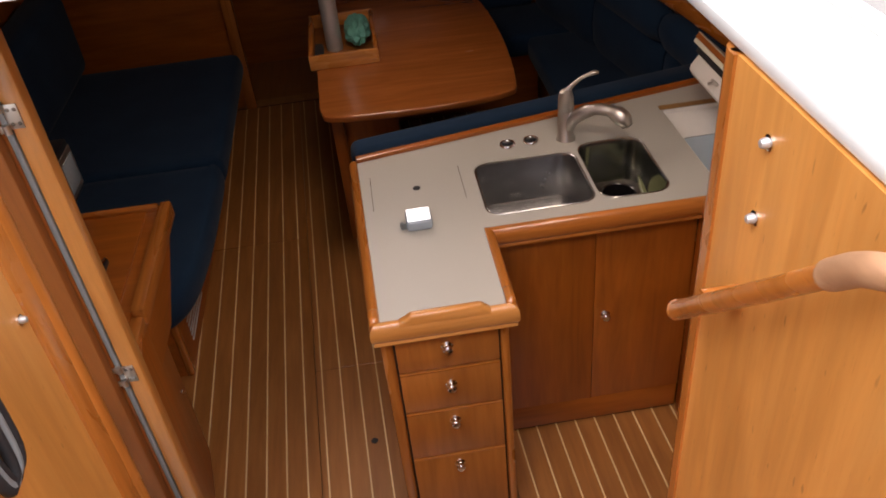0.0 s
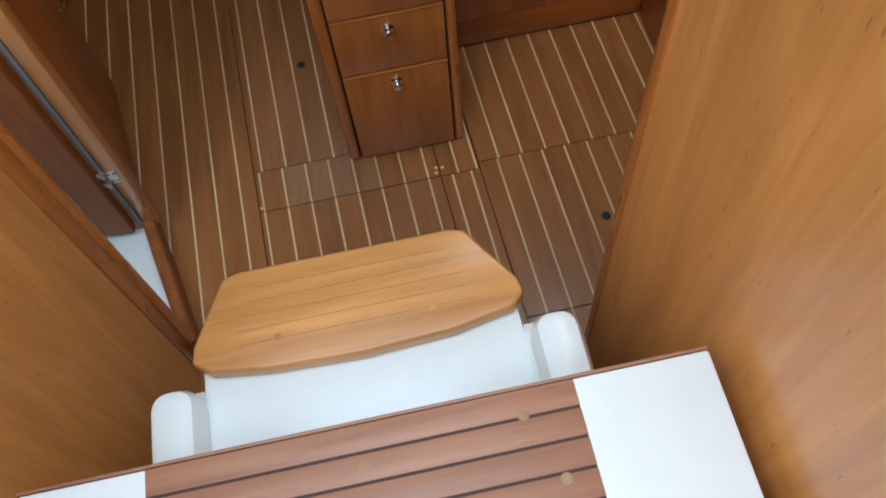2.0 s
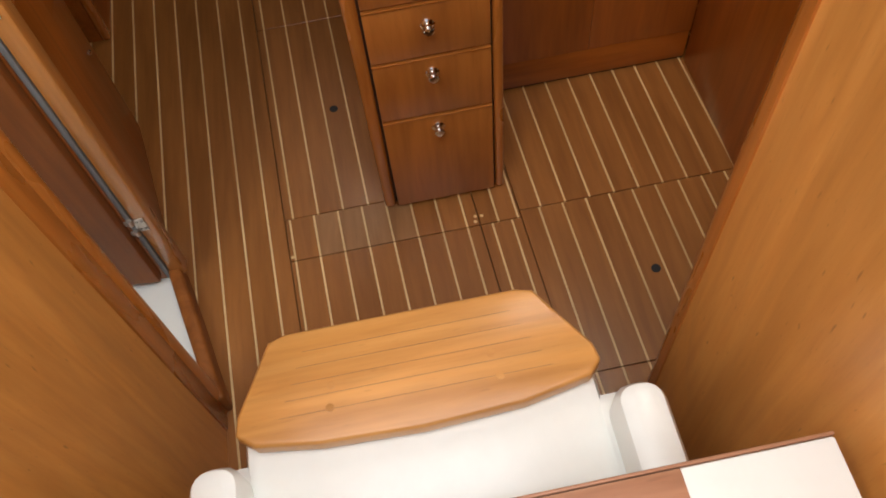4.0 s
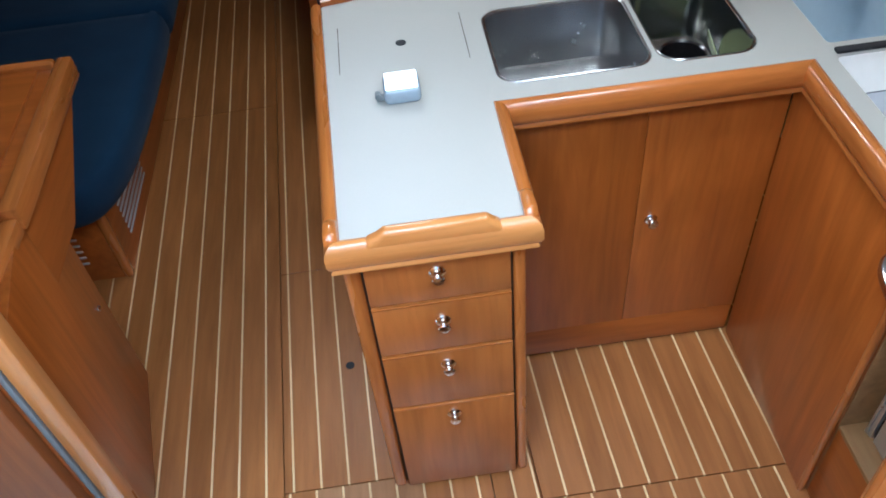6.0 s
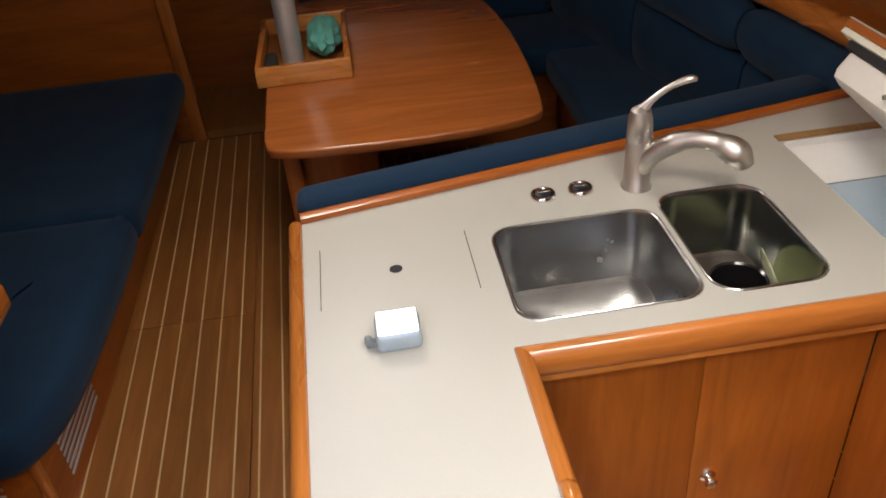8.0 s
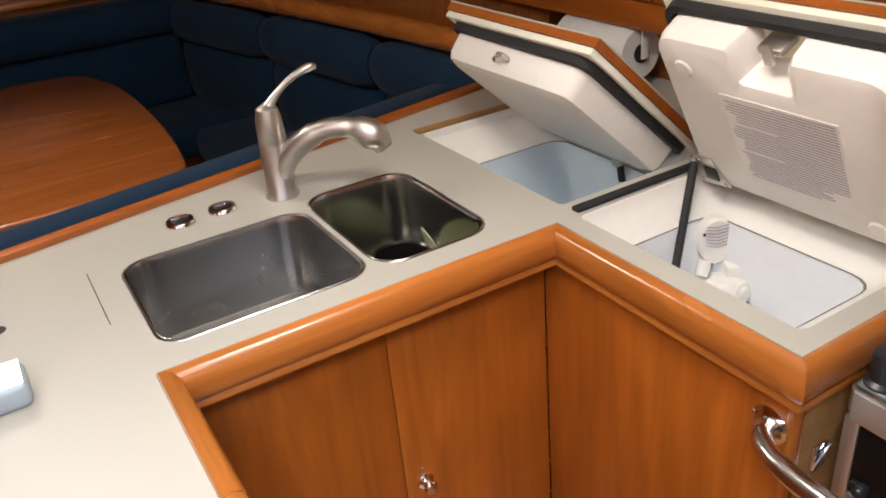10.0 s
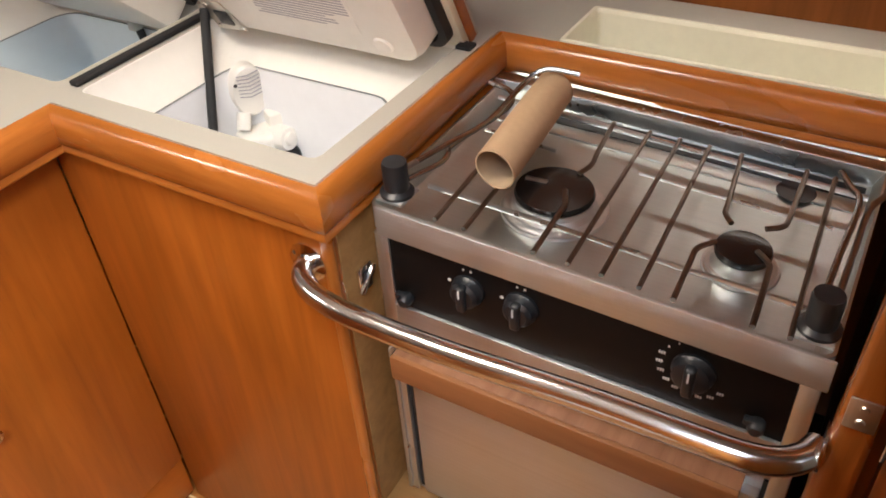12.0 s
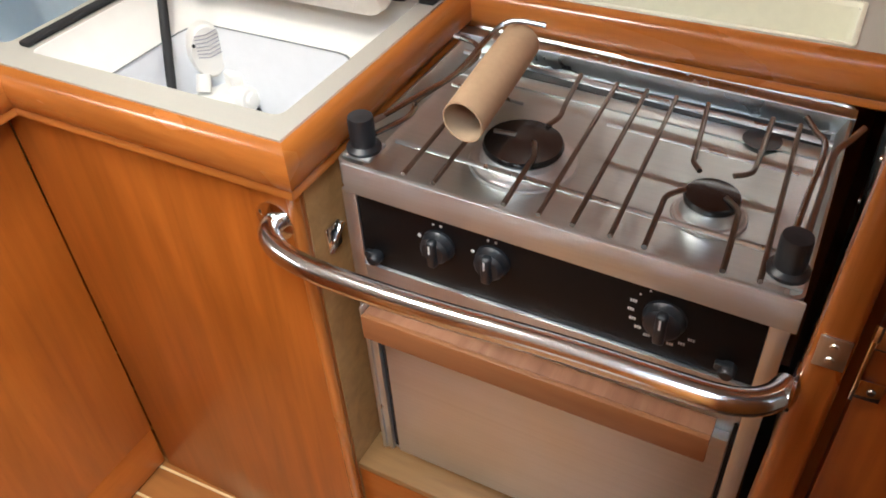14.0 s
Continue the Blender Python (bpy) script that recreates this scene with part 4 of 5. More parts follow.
def dial(y, z, r, name="control_knob"):
    k = part(name, join(lathe([(r * 1.08, 0), (r * 1.08, 0.004), (r, 0.006), (r * 0.93, 0.014), (r * 0.7, 0.018), (0.001, 0.0185)], pose(XF + 0.003, y, z, 0, -90, 0), 26), bx(XF - 0.021, XF - 0.008, y - 0.0062, y + 0.0062, z - r * 0.95, z + r * 0.95, 0.004, 3)), KNOB, sv)
    part("pointer", bx(XF - 0.0222, XF - 0.0211, y - 0.0009, y + 0.0012, z + r * 0.2, z + r * 0.8), INKWHITE, k)
    return k


dial(-0.312, 0.770, 0.0200)
dial(-0.382, 0.771, 0.0200)
dial(-0.582, 0.764, 0.0220, "oven_knob")
for y in (-0.312, -0.382):
    part("panel_mark", lathe([(0.0016, 0), (0.0016, 0.0006), (0.0005, 0.0007)], pose(XF + 0.0028, y + 0.006, 0.799, 0, -90, 0), 10), INKWHITE, pn)
    part("panel_mark", bx(XF + 0.0022, XF + 0.0028, y - 0.0055, y - 0.0025, 0.7975, 0.8005), INKWHITE, pn)
    part("panel_mark", lathe([(0.0026, 0), (0.0026, 0.0005), (0.002, 0.0006)], pose(XF + 0.0028, y + 0.026, 0.776, 0, -90, 0), 10), INKWHITE, pn)
for k in range(13):
    a = radians(80 + 20.5 * k)
    yy, zz = -0.582 - 0.037 * math.cos(a), 0.764 + 0.037 * math.sin(a)
    if k < 4:
        part("scale_mark", bx(XF + 0.0022, XF + 0.0028, yy - 0.0010, yy + 0.0010, zz - 0.0010, zz + 0.0010), INKWHITE, pn)
    else:
        for dy in (-0.0026, 0.0, 0.0026):
            part("scale_mark", bx(XF + 0.0022, XF + 0.0028, yy + dy - 0.0009, yy + dy + 0.0009, zz - 0.0018, zz + 0.0018), INKWHITE, pn)
for y in (-0.222, -0.655):
    part("door_catch", join(lathe([(0.009, 0), (0.009, 0.012), (0.006, 0.016), (0.001, 0.0165)], pose(XF + 0.003, y, 0.722, 0, -90, 0), 14), bx(XF - 0.008, XF + 0.001, y - 0.004, y + 0.014, 0.722, 0.731, 0.002)), KNOB, sv)
od = part("oven_door", bx(XF - 0.004, XF + 0.0118, Y0 + 0.028, Y1 - 0.036, 0.312, 0.610, 0.003), STEEL_Y, sv)
# black strips laid in for the shade of the gaps beside the oven door
for g0, g1 in ((Y1 - 0.0355, Y1 - 0.0222), (Y0 + 0.0222, Y0 + 0.0275)):
    part("door_gap", bx(XF + 0.0085, XF + 0.0119, g0, g1, 0.305, 0.628), RUBBER, sv)
part("upper_rail", bx(XF - 0.001, XF + 0.0118, Y0 + 0.0225, Y1 - 0.0225, 0.646, 0.7035, 0.002), STEEL_Y, sv)
part("door_frame_edge", join(bx(XF - 0.030, XF + 0.001, Y1 - 0.0265, Y1 - 0.0235, 0.606, 0.650, 0.001), bx(XF - 0.004, XF + 0.001, Y1 - 0.012, Y1 - 0.006, 0.305, 0.640, 0.001)), STEEL_Z, od)
hd = part("oven_handle", bx(XF - 0.036, XF - 0.028, Y0 + 0.046, Y1 - 0.028, 0.600, 0.642, 0.002), HANDLE, od, "thin wooden handle strip")
part("handle_ledge", bx(XF - 0.0278, XF - 0.0012, Y0 + 0.046, Y1 - 0.028, 0.628, 0.641, 0.001), TEAK_G, od)
for z in (0.405,):
    part("door_screw", lathe([(0.005, 0), (0.004, 0.003), (0.001, 0.004)], pose(XF + 0.001, Y1 - 0.010, z, 0, -90, 0), 10), CHROME, od)


def burner(x, y, r):
    b = part("burner", lathe([(r * 1.36, 0), (r * 1.33, 0.003), (r * 1.27, 0.0022), (r * 1.22, 0.0028), (r * 1.18, 0.005), (r * 1.08, 0.006), (r * 0.98, 0.012), (r * 1.0, 0.020), (r * 0.9, 0.0205)], pose(x, y, 0.824), 32), ALU, sv, "cast aluminium burner ring")
    part("burner_cap", lathe([(r * 0.98, 0.0), (r, 0.003), (r * 0.96, 0.008), (r * 0.6, 0.0095), (0.001, 0.010)], pose(x, y, 0.8445), 32), ENAMEL, b, "black enamel burner cap")


burner(1.130, -0.364, 0.049)
burner(1.125, -0.589, 0.031)
# flat black strip painting the shaded gap behind the rear rod
part("rear_slot", bx(1.314, 1.346, -0.690, -0.215, 0.8240, 0.8246), KNOB, sv)
part("drip_hole", lathe([(0.024, 0), (0.024, 0.0006), (0.001, 0.0008)], pose(1.296, -0.612, 0.8264), 16), KNOB, sv)
part("tray_step", bx(1.284, 1.3110, -0.690, -0.200, 0.8232, 0.8262, 0.001), STEEL_T, sv)
gr = part("pan_grid", join(tube([(1.068, -0.225, 0.850), (1.062, -0.668, 0.850)], 0.0034, 8), tube([(1.302, -0.200, 0.850), (1.284, -0.690, 0.850)], 0.0040, 8)), STEEL_X, sv, "wire pan grid")
part("cross_wire", join(tube([(1.212, -0.44, 0.850), (1.206, -0.665, 0.850)], 0.0026, 8), tube([(1.215, -0.225, 0.850), (1.21, -0.33, 0.850)], 0.0026, 8)), STEEL_X, gr)
G = 0.8545
for yb, yt in ((-0.434, -0.422), (-0.472, -0.462), (-0.513, -0.500), (-0.662, -0.650), (-0.270, -0.255), (-0.308, -0.295)):
    part("grid_wire", tube([(XF + 0.005, yb, G), (1.302, yt, G)], 0.0030, 8), ROD, gr)
part("grid_wire", tube(curve_points([(XF + 0.005, -0.394, G), (1.08, -0.390, G), (1.105, -0.388, G), (1.130, -0.378, G)], 4), 0.0033, 8), ROD, gr)
part("grid_wire", tube(curve_points([(1.302, -0.372, G), (1.225, -0.380, G), (1.195, -0.384, G), (1.170, -0.378, G)], 4), 0.0033, 8), ROD, gr)
part("grid_wire", tube([(1.132, -0.325, G), (1.135, -0.352, G)], 0.0033, 8), ROD, gr)
part("grid_wire", tube(curve_points([(XF + 0.004, -0.549, G), (1.07, -0.546, G), (1.098, -0.546, G), (1.118, -0.560, G)], 4), 0.0033, 8), ROD, gr)
part("grid_wire", tube(curve_points([(XF + 0.004, -0.627, G), (1.09, -0.622, G), (1.108, -0.618, G), (1.122, -0.603, G)], 4), 0.0033, 8), ROD, gr)
part("grid_wire", tube(curve_points([(1.302, -0.540, G), (1.19, -0.553, G), (1.172, -0.556, G), (1.158, -0.566, G)], 4), 0.0033, 8), ROD, gr)
part("grid_wire", tube(curve_points([(1.302, -0.618, G), (1.20, -0.620, G), (1.178, -0.617, G), (1.165, -0.602, G)], 4), 0.0033, 8), ROD, gr)


def pan_clamp(x, y, arms):
    c = part("pan_clamp", join(bx(x - 0.020, x + 0.020, y - 0.018, y + 0.018, 0.850, 0.8545, 0.001)), STEEL_Y, sv, "fiddle clamp with black knob")
    part("clamp_knob", lathe([(0.021, 0), (0.021, 0.004), (0.0155, 0.008), (0.0155, 0.040), (0.0145, 0.044), (0.001, 0.045)], pose(x, y, 0.8545), 20), KNOB, c)
    for a in arms:
        part("clamp_arm", tube(curve_points(a, 4), 0.0036, 8), ARM, c)


pan_clamp(1.032, -0.203, ([(1.042, -0.208, 0.884), (1.116, -0.230, 0.886), (1.181, -0.250, 0.889), (1.250, -0.262, 0.908), (1.276, -0.282, 0.923), (1.290, -0.325, 0.920)], [(1.042, -0.214, 0.872), (1.085, -0.232, 0.874), (1.106, -0.232, 0.876), (1.126, -0.228, 0.878), (1.219, -0.252, 0.884), (1.262, -0.240, 0.886), (1.275, -0.200, 0.886)]))
pan_clamp(1.034, -0.683, ([(1.045, -0.678, 0.876), (1.12, -0.680, 0.880), (1.215, -0.683, 0.885), (1.240, -0.670, 0.886), (1.264, -0.655, 0.888)], [(1.048, -0.690, 0.870), (1.15, -0.692, 0.874), (1.215, -0.694, 0.880), (1.245, -0.706, 0.884), (1.272, -0.716, 0.886)]))
roll = thing("cardboard_tube", "empty brown cardboard tube lying on the stove", "tube", (1.19, -0.30, 0.857))
A, B = Vector((1.090, -0.304, 0.884)), Vector((1.292, -0.290, 0.890))
U, V = Vector((0.09, 1, 0)), Vector((-0.03, 0, 0.97))


def paper_shell(levels):
    return loft([[A + (B - A) * t + rr * (math.cos(2 * math.pi * k / 28) * U + math.sin(2 * math.pi * k / 28) * V) for k in range(28)] for t, rr in levels], False, False)


part("outer_ply", paper_shell(((0, 0.0259), (0, 0.0268), (0.5, 0.0272), (1, 0.0266), (1, 0.0259))), CARD, roll)
part("inner_ply", paper_shell(((1, 0.0258), (1, 0.0250), (0.5, 0.0254), (0, 0.0250), (0, 0.0258))), CARDIN, roll, "paler inside of the tube")
# the hob sits a little out of level, lower towards the aft end
def out_of_level(ob):
    if ob.type == "MESH":
        o = origin(ob)
        for v in ob.data.vertices:
            if v.co.z + o.z > 0.8:
                v.co.z += 0.006 + 0.031 * (v.co.y + o.y + 0.19)
    for c in ob.children:
        out_of_level(c)


for ob in list(sv.children):
    if ob.name.split(".")[0] in ("hob_tray", "front_rim", "back_plate", "back_lip", "lip_edge", "burner", "rear_slot", "drip_hole", "tray_step", "pan_grid", "pan_clamp"):
        out_of_level(ob)
out_of_level(roll)
pl = thing("stove_plinth", "wooden plinth under the stove with a bare ledge", "plinth", (1.0, -0.43, 0))
part("front_board", bx(0.962, 0.978, -0.698, -0.1585, 0.0, 0.2765, 0.003), W_Y, pl)
part("ledge", bx(0.960, 1.40, -0.698, -0.1585, 0.277, 0.292, 0.004), PALEEND, pl, "bare wooden ledge")

gb = thing("grab_bar", "bent stainless steel safety bar in front of the stove", "grab bar", (0.90, -0.43, 0.78))
part("bar", tube(curve_points([(0.940, -0.125, 0.792), (0.922, -0.130, 0.791), (0.908, -0.146, 0.789), (0.897, -0.175, 0.787), (0.890, -0.23, 0.786), (0.890, -0.35, 0.786), (0.899, -0.50, 0.786), (0.901, -0.60, 0.786), (0.903, -0.655, 0.786), (0.911, -0.685, 0.786), (0.926, -0.703, 0.786), (0.945, -0.712, 0.786)], 8), 0.0140, 16), POLISH, gb)
fl = part("flange", lathe([(0.027, 0), (0.027, 0.003), (0.020, 0.005), (0.0125, 0.006)], pose(0.9425, -0.125, 0.792, 0, -90, 0), 22), CHROME, gb)
for a in (30, 150, 270):
    part("screw", lathe([(0.004, 0.0), (0.003, 0.002), (0.0005, 0.0025)], pose(0.9395, -0.125 + 0.020 * math.cos(radians(a)), 0.792 + 0.020 * math.sin(radians(a)), 0, -90, 0), 8), ROD, fl)
part("flange", lathe([(0.026, 0), (0.026, 0.003), (0.019, 0.005), (0.0125, 0.006)], pose(0.946, -0.7145, 0.786, 90, 0, 0), 22), CHROME, gb)

shield = thing("heat_shield", "dark steel sheet with rivets beside the stove", "heat shield", (1.2, -0.742, 0.3))
part("sheet", bx(0.990, 1.395, -0.7440, -0.7415, 0.295, 0.868, 0.0008), STEEL_X, shield)
for rx in (1.03, 1.14, 1.25, 1.36):
    for rz in (0.855, 0.72):
        part("rivet", lathe([(0.0045, 0), (0.0038, 0.002), (0.0005, 0.003)], pose(rx, -0.7415, rz, -90, 0, 0), 10), CHROME, shield)

# aft end of the galley: post with latch, locker door
ap = struct("wall_galley_aft", bx(0.974, 1.78, -0.775, -0.745, 0.0, 1.848), W_Z, "varnished bulkhead beside the stove", "wall")
part("edge_post", soft(loft([[(0.934, y0, z), (0.972, y0, z), (0.972, y1, z), (0.934, y1, z)] for y0, y1, z in ((-0.748, -0.698, 0.0), (-0.752, -0.722, 1.0), (-0.754, -0.734, 1.848))]), 0.007, 3), E_Z, ap)
ld = thing("door_2", "dark wooden locker door with a chrome latch", "door", (0.95, -0.95, 0), "", "structure")
part("leaf", bx(0.946, 0.966, -1.35, -0.764, 0.03, 1.84, 0.004), W_Z, ld)
# dark sheet painting the shade in the gap at the locker door
struct("door_frame_galley", bx(0.972, 0.99, -1.90, -0.7755, 0.0, 1.848), SEAM_SHADE, "dark sheet giving the shade behind the locker door", "door frame")
lt2 = part("latch", join(bx(0.9380, 0.9460, -0.7640, -0.7600, 0.800, 0.892, 0.001), bx(0.9425, 0.9458, -0.790, -0.7600, 0.862, 0.888, 0.001), bx(0.9425, 0.9458, -0.785, -0.7600, 0.800, 0.824, 0.001), tube([(0.936, -0.762, 0.880), (0.936, -0.762, 0.898)], 0.004, 8)), CHROME, ld, "chrome latch")
for lz in (0.875, 0.812):
    part("screw", lathe([(0.0042, 0), (0.0032, 0.0018), (0.0005, 0.002)], pose(0.9424, -0.776, lz, 0, -90, 0), 8), ROD, lt2)
part("strike_plate", join(bx(0.9315, 0.9338, -0.748, -0.722, 0.836, 0.872, 0.0008), lathe([(0.0045, 0), (0.0035, 0.002), (0.0005, 0.0025)], pose(0.9318, -0.735, 0.862, 0, -90, 0), 8), lathe([(0.0045, 0), (0.0035, 0.002), (0.0005, 0.0025)], pose(0.9315, -0.735, 0.846, 0, -90, 0), 8)), SATIN, ap)

# starboard lockers above the worktop
lk = thing("galley_locker", "varnished wall locker above the worktop", "cabinet", (1.6, 0.2, 1.05))
part("carcass", bx(1.512, 1.779, -0.715, 1.48, 1.052, 1.845, 0.003), W_Y, lk)
part("bottom_rail", bx(1.494, 1.513, -0.725, 1.48, 1.046, 1.105, 0.004), W_Y, lk)
for y0, y1 in ((-0.70, -0.03), (-0.02, 0.66), (0.67, 1.46)):
    part("cabinet_door", bx(1.496, 1.5118, y0, y1, 1.108, 1.80, 0.004), W_Y, lk)
# darker cherry carries the shade inside the recess
struct("wall_galley_back", bx(1.622, 1.64, -0.725, 1.48, 0.87, 1.05), D_Z, "wooden back of the recess behind the worktop, darkened for shade", "wall")
sl = thing("strip_light", "pale strip light fixed below the wall locker", "strip light", (1.509, -0.452, 1.0325))
part("housing", bx(1.494, 1.524, -0.715, -0.190, 1.0345, 1.0455, 0.003), VENT, sl)
part("diffuser", bx(1.498, 1.520, -0.710, -0.196, 1.0320, 1.0344, 0.001), STRIPG, sl, "lit frosted diffuser")
pt = thing("paper_roll", "roll of white kitchen paper under the locker", "paper roll", (1.50, 0.85, 0.98))
part("roll", loft([[(1.525 + r * math.cos(a), y, 0.985 + r * math.sin(a)) for a in [k * math.pi / 12 for k in range(24)]] for y, r in ((0.72, 0.022), (0.72, 0.058), (0.725, 0.060), (0.955, 0.060), (0.96, 0.058), (0.96, 0.022))]), PAPER, pt)
part("core", loft([[(1.525 + 0.0215 * math.cos(a), y, 0.985 + 0.0215 * math.sin(a)) for a in [k * math.pi / 10 for k in range(20)]] for y in (0.715, 0.965)]), KNOB, pt)
for y in (0.708, 0.968):
    part("bracket", bx(1.515, 1.535, y - 0.003, y + 0.003, 0.975, 1.046, 0.001), WHITE, pt)
bn = thing("storage_bin", "open cream plastic bin sunk behind the stove", "bin", (1.482, -0.462, 0.703))
BINR = ((-0.005, 0.9004), (-0.005, 0.9030), (-0.003, 0.9040), (0.001, 0.9035), (0.003, 0.897))
rim = loft([[(x, y, z) for x, y in rrect(1.418 + g, 1.545 - g, -0.678 + g, -0.246 - g, 0.006, 3)] for g, z in BINR], False, False)
part("rim", rim, CREAM, bn)
bw = loft([[(x, y, z) for x, y in rrect(1.418 + g, 1.545 - g, -0.678 + g, -0.246 - g, 0.008, 3)] for g, z in ((0.003, 0.897), (0.007, 0.72), (0.016, 0.705), (0.03, 0.703))], False, True)
bmesh.ops.reverse_faces(bw, faces=bw.faces)
part("well", bw, CREAM, bn)

# ---- saloon ----
aft = thing("dinette_settee", "navy upholstered settee bench behind the galley", "sofa", (0.6, 1.2, 0))
part("base", bx(-0.03, 1.45, 0.86, 1.38, 0.0, 0.33), W_X, aft)
part("seat_cushion", bx(-0.03, 1.40, 0.98, 1.42, 0.331, 0.46, 0.035, 4), BLUE, aft)
part("backrest", turned(bx(-0.045, 1.30, -0.055, 0.055, 0.46, 0.885, 0.035, 4), Matrix.Translation((0, 0.925, 0)) @ Matrix.Rotation(radians(10.0), 4, "Z")), BLUE, aft)
stb = thing("dinette_settee", "navy upholstered settee along the starboard hull", "sofa", (1.3, 2.2, 0))
part("base", bx(1.02, 1.75, 1.38, 3.24, 0.0, 0.33), W_Y, stb)
part("seat_cushion", bx(0.92, 1.45, 1.42, 2.62, 0.331, 0.46, 0.035, 4), BLUE, stb)
BACK = curve_points([(1.40, 1.06, 0), (1.375, 1.5, 0), (1.305, 2.0, 0), (1.205, 2.5, 0), (1.075, 3.06, 0)], 8)
for i0, i1 in ((0, 11), (11, 22), (22, 32)):
    rings, rolls = [], []
    run = BACK[i0:i1 + 1]
    for k, p in enumerate(run):
        d = (run[min(k + 1, len(run) - 1)] - run[max(k - 1, 0)]).normalized()
        n = Vector((-d.y, d.x, 0))
        end = min(k, len(run) - 1 - k)
        g = (0.022, 0.005, 0.0)[min(end, 2)]
        q = p + d * (0.006 if k == 0 else -0.006 if k == len(run) - 1 else 0)
        rings.append([q + n * u + Vector((0, 0, z)) for u, z in ((0.02 - g, 0.455), (0.042 - g, 0.50), (0.048 - g, 0.60), (0.040 - g, 0.69), (0.020 - g, 0.725), (-0.04 + g, 0.725), (-0.058 + g, 0.68), (-0.058 + g, 0.50), (-0.04 + g, 0.455))])
        rolls.append([q + n * (0.012 + (0.070 - g) * math.cos(a)) + Vector((0, 0, 0.812 + (0.090 - g) * math.sin(a))) for a in [k2 * math.pi / 8 for k2 in range(16)]])
    part("backrest", loft(rings), BLUE, stb)
    part("bolster", loft(rolls), BLUE, stb)
fwd = thing("dinette_settee", "navy upholstered settee against the forward bulkhead", "sofa", (0.4, 2.9, 0))
part("base", bx(-0.10, 1.0, 2.72, 3.20, 0.0, 0.33), W_X, fwd)
part("seat_cushion", bx(-0.10, 1.40, 2.63, 3.12, 0.331, 0.46, 0.035, 4), BLUE, fwd)
part("backrest", bx(-0.10, 1.06, 3.045, 3.18, 0.46, 0.765, 0.035, 4), BLUE, fwd)
part("bolster", bx(-0.10, 1.10, 2.985, 3.18, 0.766, 0.925, 0.065, 6), BLUE, fwd)
BF = struct("wall_forward", join(bx(-0.16, 1.78, 3.20, 3.235, 0.0, 1.915), bx(-1.72, -0.68, 3.20, 3.235, 0.0, 1.915), bx(-0.68, -0.16, 3.20, 3.235, 1.75, 1.915)), W_X, "varnished bulkhead with a doorway to the fore cabin", "wall")
part("door_post", bx(-0.735, -0.672, 3.15, 3.20, 0.0, 1.75, 0.008), E_Z, BF)
part("door_post", bx(-0.185, -0.12, 3.15, 3.20, 0.0, 1.75, 0.008), E_Z, BF)
part("raised_panel", bx(0.20, 0.95, 3.188, 3.20, 1.02, 1.60, 0.006), W_X, BF)
part("shelf_lip", bx(-0.12, 1.05, 3.14, 3.199, 0.945, 0.975, 0.008), E_X, BF)
RAIL = curve_points([(1.405, 1.10, 0.945), (1.360, 1.5, 0.946), (1.270, 2.05, 0.95), (1.165, 2.55, 0.953), (1.050, 3.15, 0.957)], 8)
struct("shelf_rail", tube(RAIL, 0.034, 14), E_Y, "rounded varnished rail along the starboard shelf", "trim")
struct("shelf_saloon", loft([[(p.x, p.y, 0.925), (p.x, p.y, 0.945), (p.x + 0.20, p.y, 0.945), (p.x + 0.20, p.y, 0.925)] for p in RAIL]), W_Y, "varnished shelf behind the starboard settee", "shelf")
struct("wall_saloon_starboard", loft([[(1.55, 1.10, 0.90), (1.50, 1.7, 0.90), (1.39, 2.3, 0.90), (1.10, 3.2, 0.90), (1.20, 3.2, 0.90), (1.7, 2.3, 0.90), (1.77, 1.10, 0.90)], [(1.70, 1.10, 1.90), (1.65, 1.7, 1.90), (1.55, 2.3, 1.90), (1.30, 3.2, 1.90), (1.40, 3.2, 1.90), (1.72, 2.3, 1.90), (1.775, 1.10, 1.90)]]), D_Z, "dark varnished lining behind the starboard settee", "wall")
tb = thing("saloon_table", "varnished cherry saloon table with rounded corners", "table", (0.2, 2.1, 0))
TT = [(p.x, p.y) for p in curve_points([(-0.17, 1.53, 0), (-0.13, 1.455, 0), (0.10, 1.425, 0), (0.40, 1.428, 0), (0.60, 1.465, 0), (0.655, 1.56, 0), (0.685, 2.0, 0), (0.67, 2.45, 0), (0.60, 2.72, 0), (0.48, 2.81, 0), (0.2, 2.82, 0), (-0.10, 2.80, 0), (-0.16, 2.74, 0), (-0.18, 2.5, 0), (-0.185, 2.1, 0)], 4)]
part("tabletop", prism(TT, 0.700, 0.730, 0.008, 3), T_X, tb)
part("pedestal", bx(-0.14, -0.09, 1.62, 2.60, 0.0, 0.6995, 0.004), W_Z, tb)
part("pedestal", bx(-0.0895, 0.15, 1.70, 2.5, 0.0, 0.6995, 0.004), W_Z, tb)
bxx = thing("table_box", "open wooden tray box round the mast post", "box", (-0.05, 2.17, 0.7305))
for x0, x1, y0, y1 in ((-0.205, 0.107, 1.915, 1.935), (-0.205, 0.107, 2.41, 2.43), (-0.205, -0.185, 1.9355, 2.4095), (0.087, 0.107, 1.9355, 2.4095)):
    part("side", bx(x0, x1, y0, y1, 0.7305, 0.798, 0.006), A_X if y1 - y0 < 0.1 else E_Y, bxx)
part("bottom", bx(-0.184, 0.086, 1.9355, 2.4095, 0.7305, 0.738), D_Z, bxx)
mp = thing("mast_post", "polished metal mast support post", "post", (-0.09, 2.12, 0))
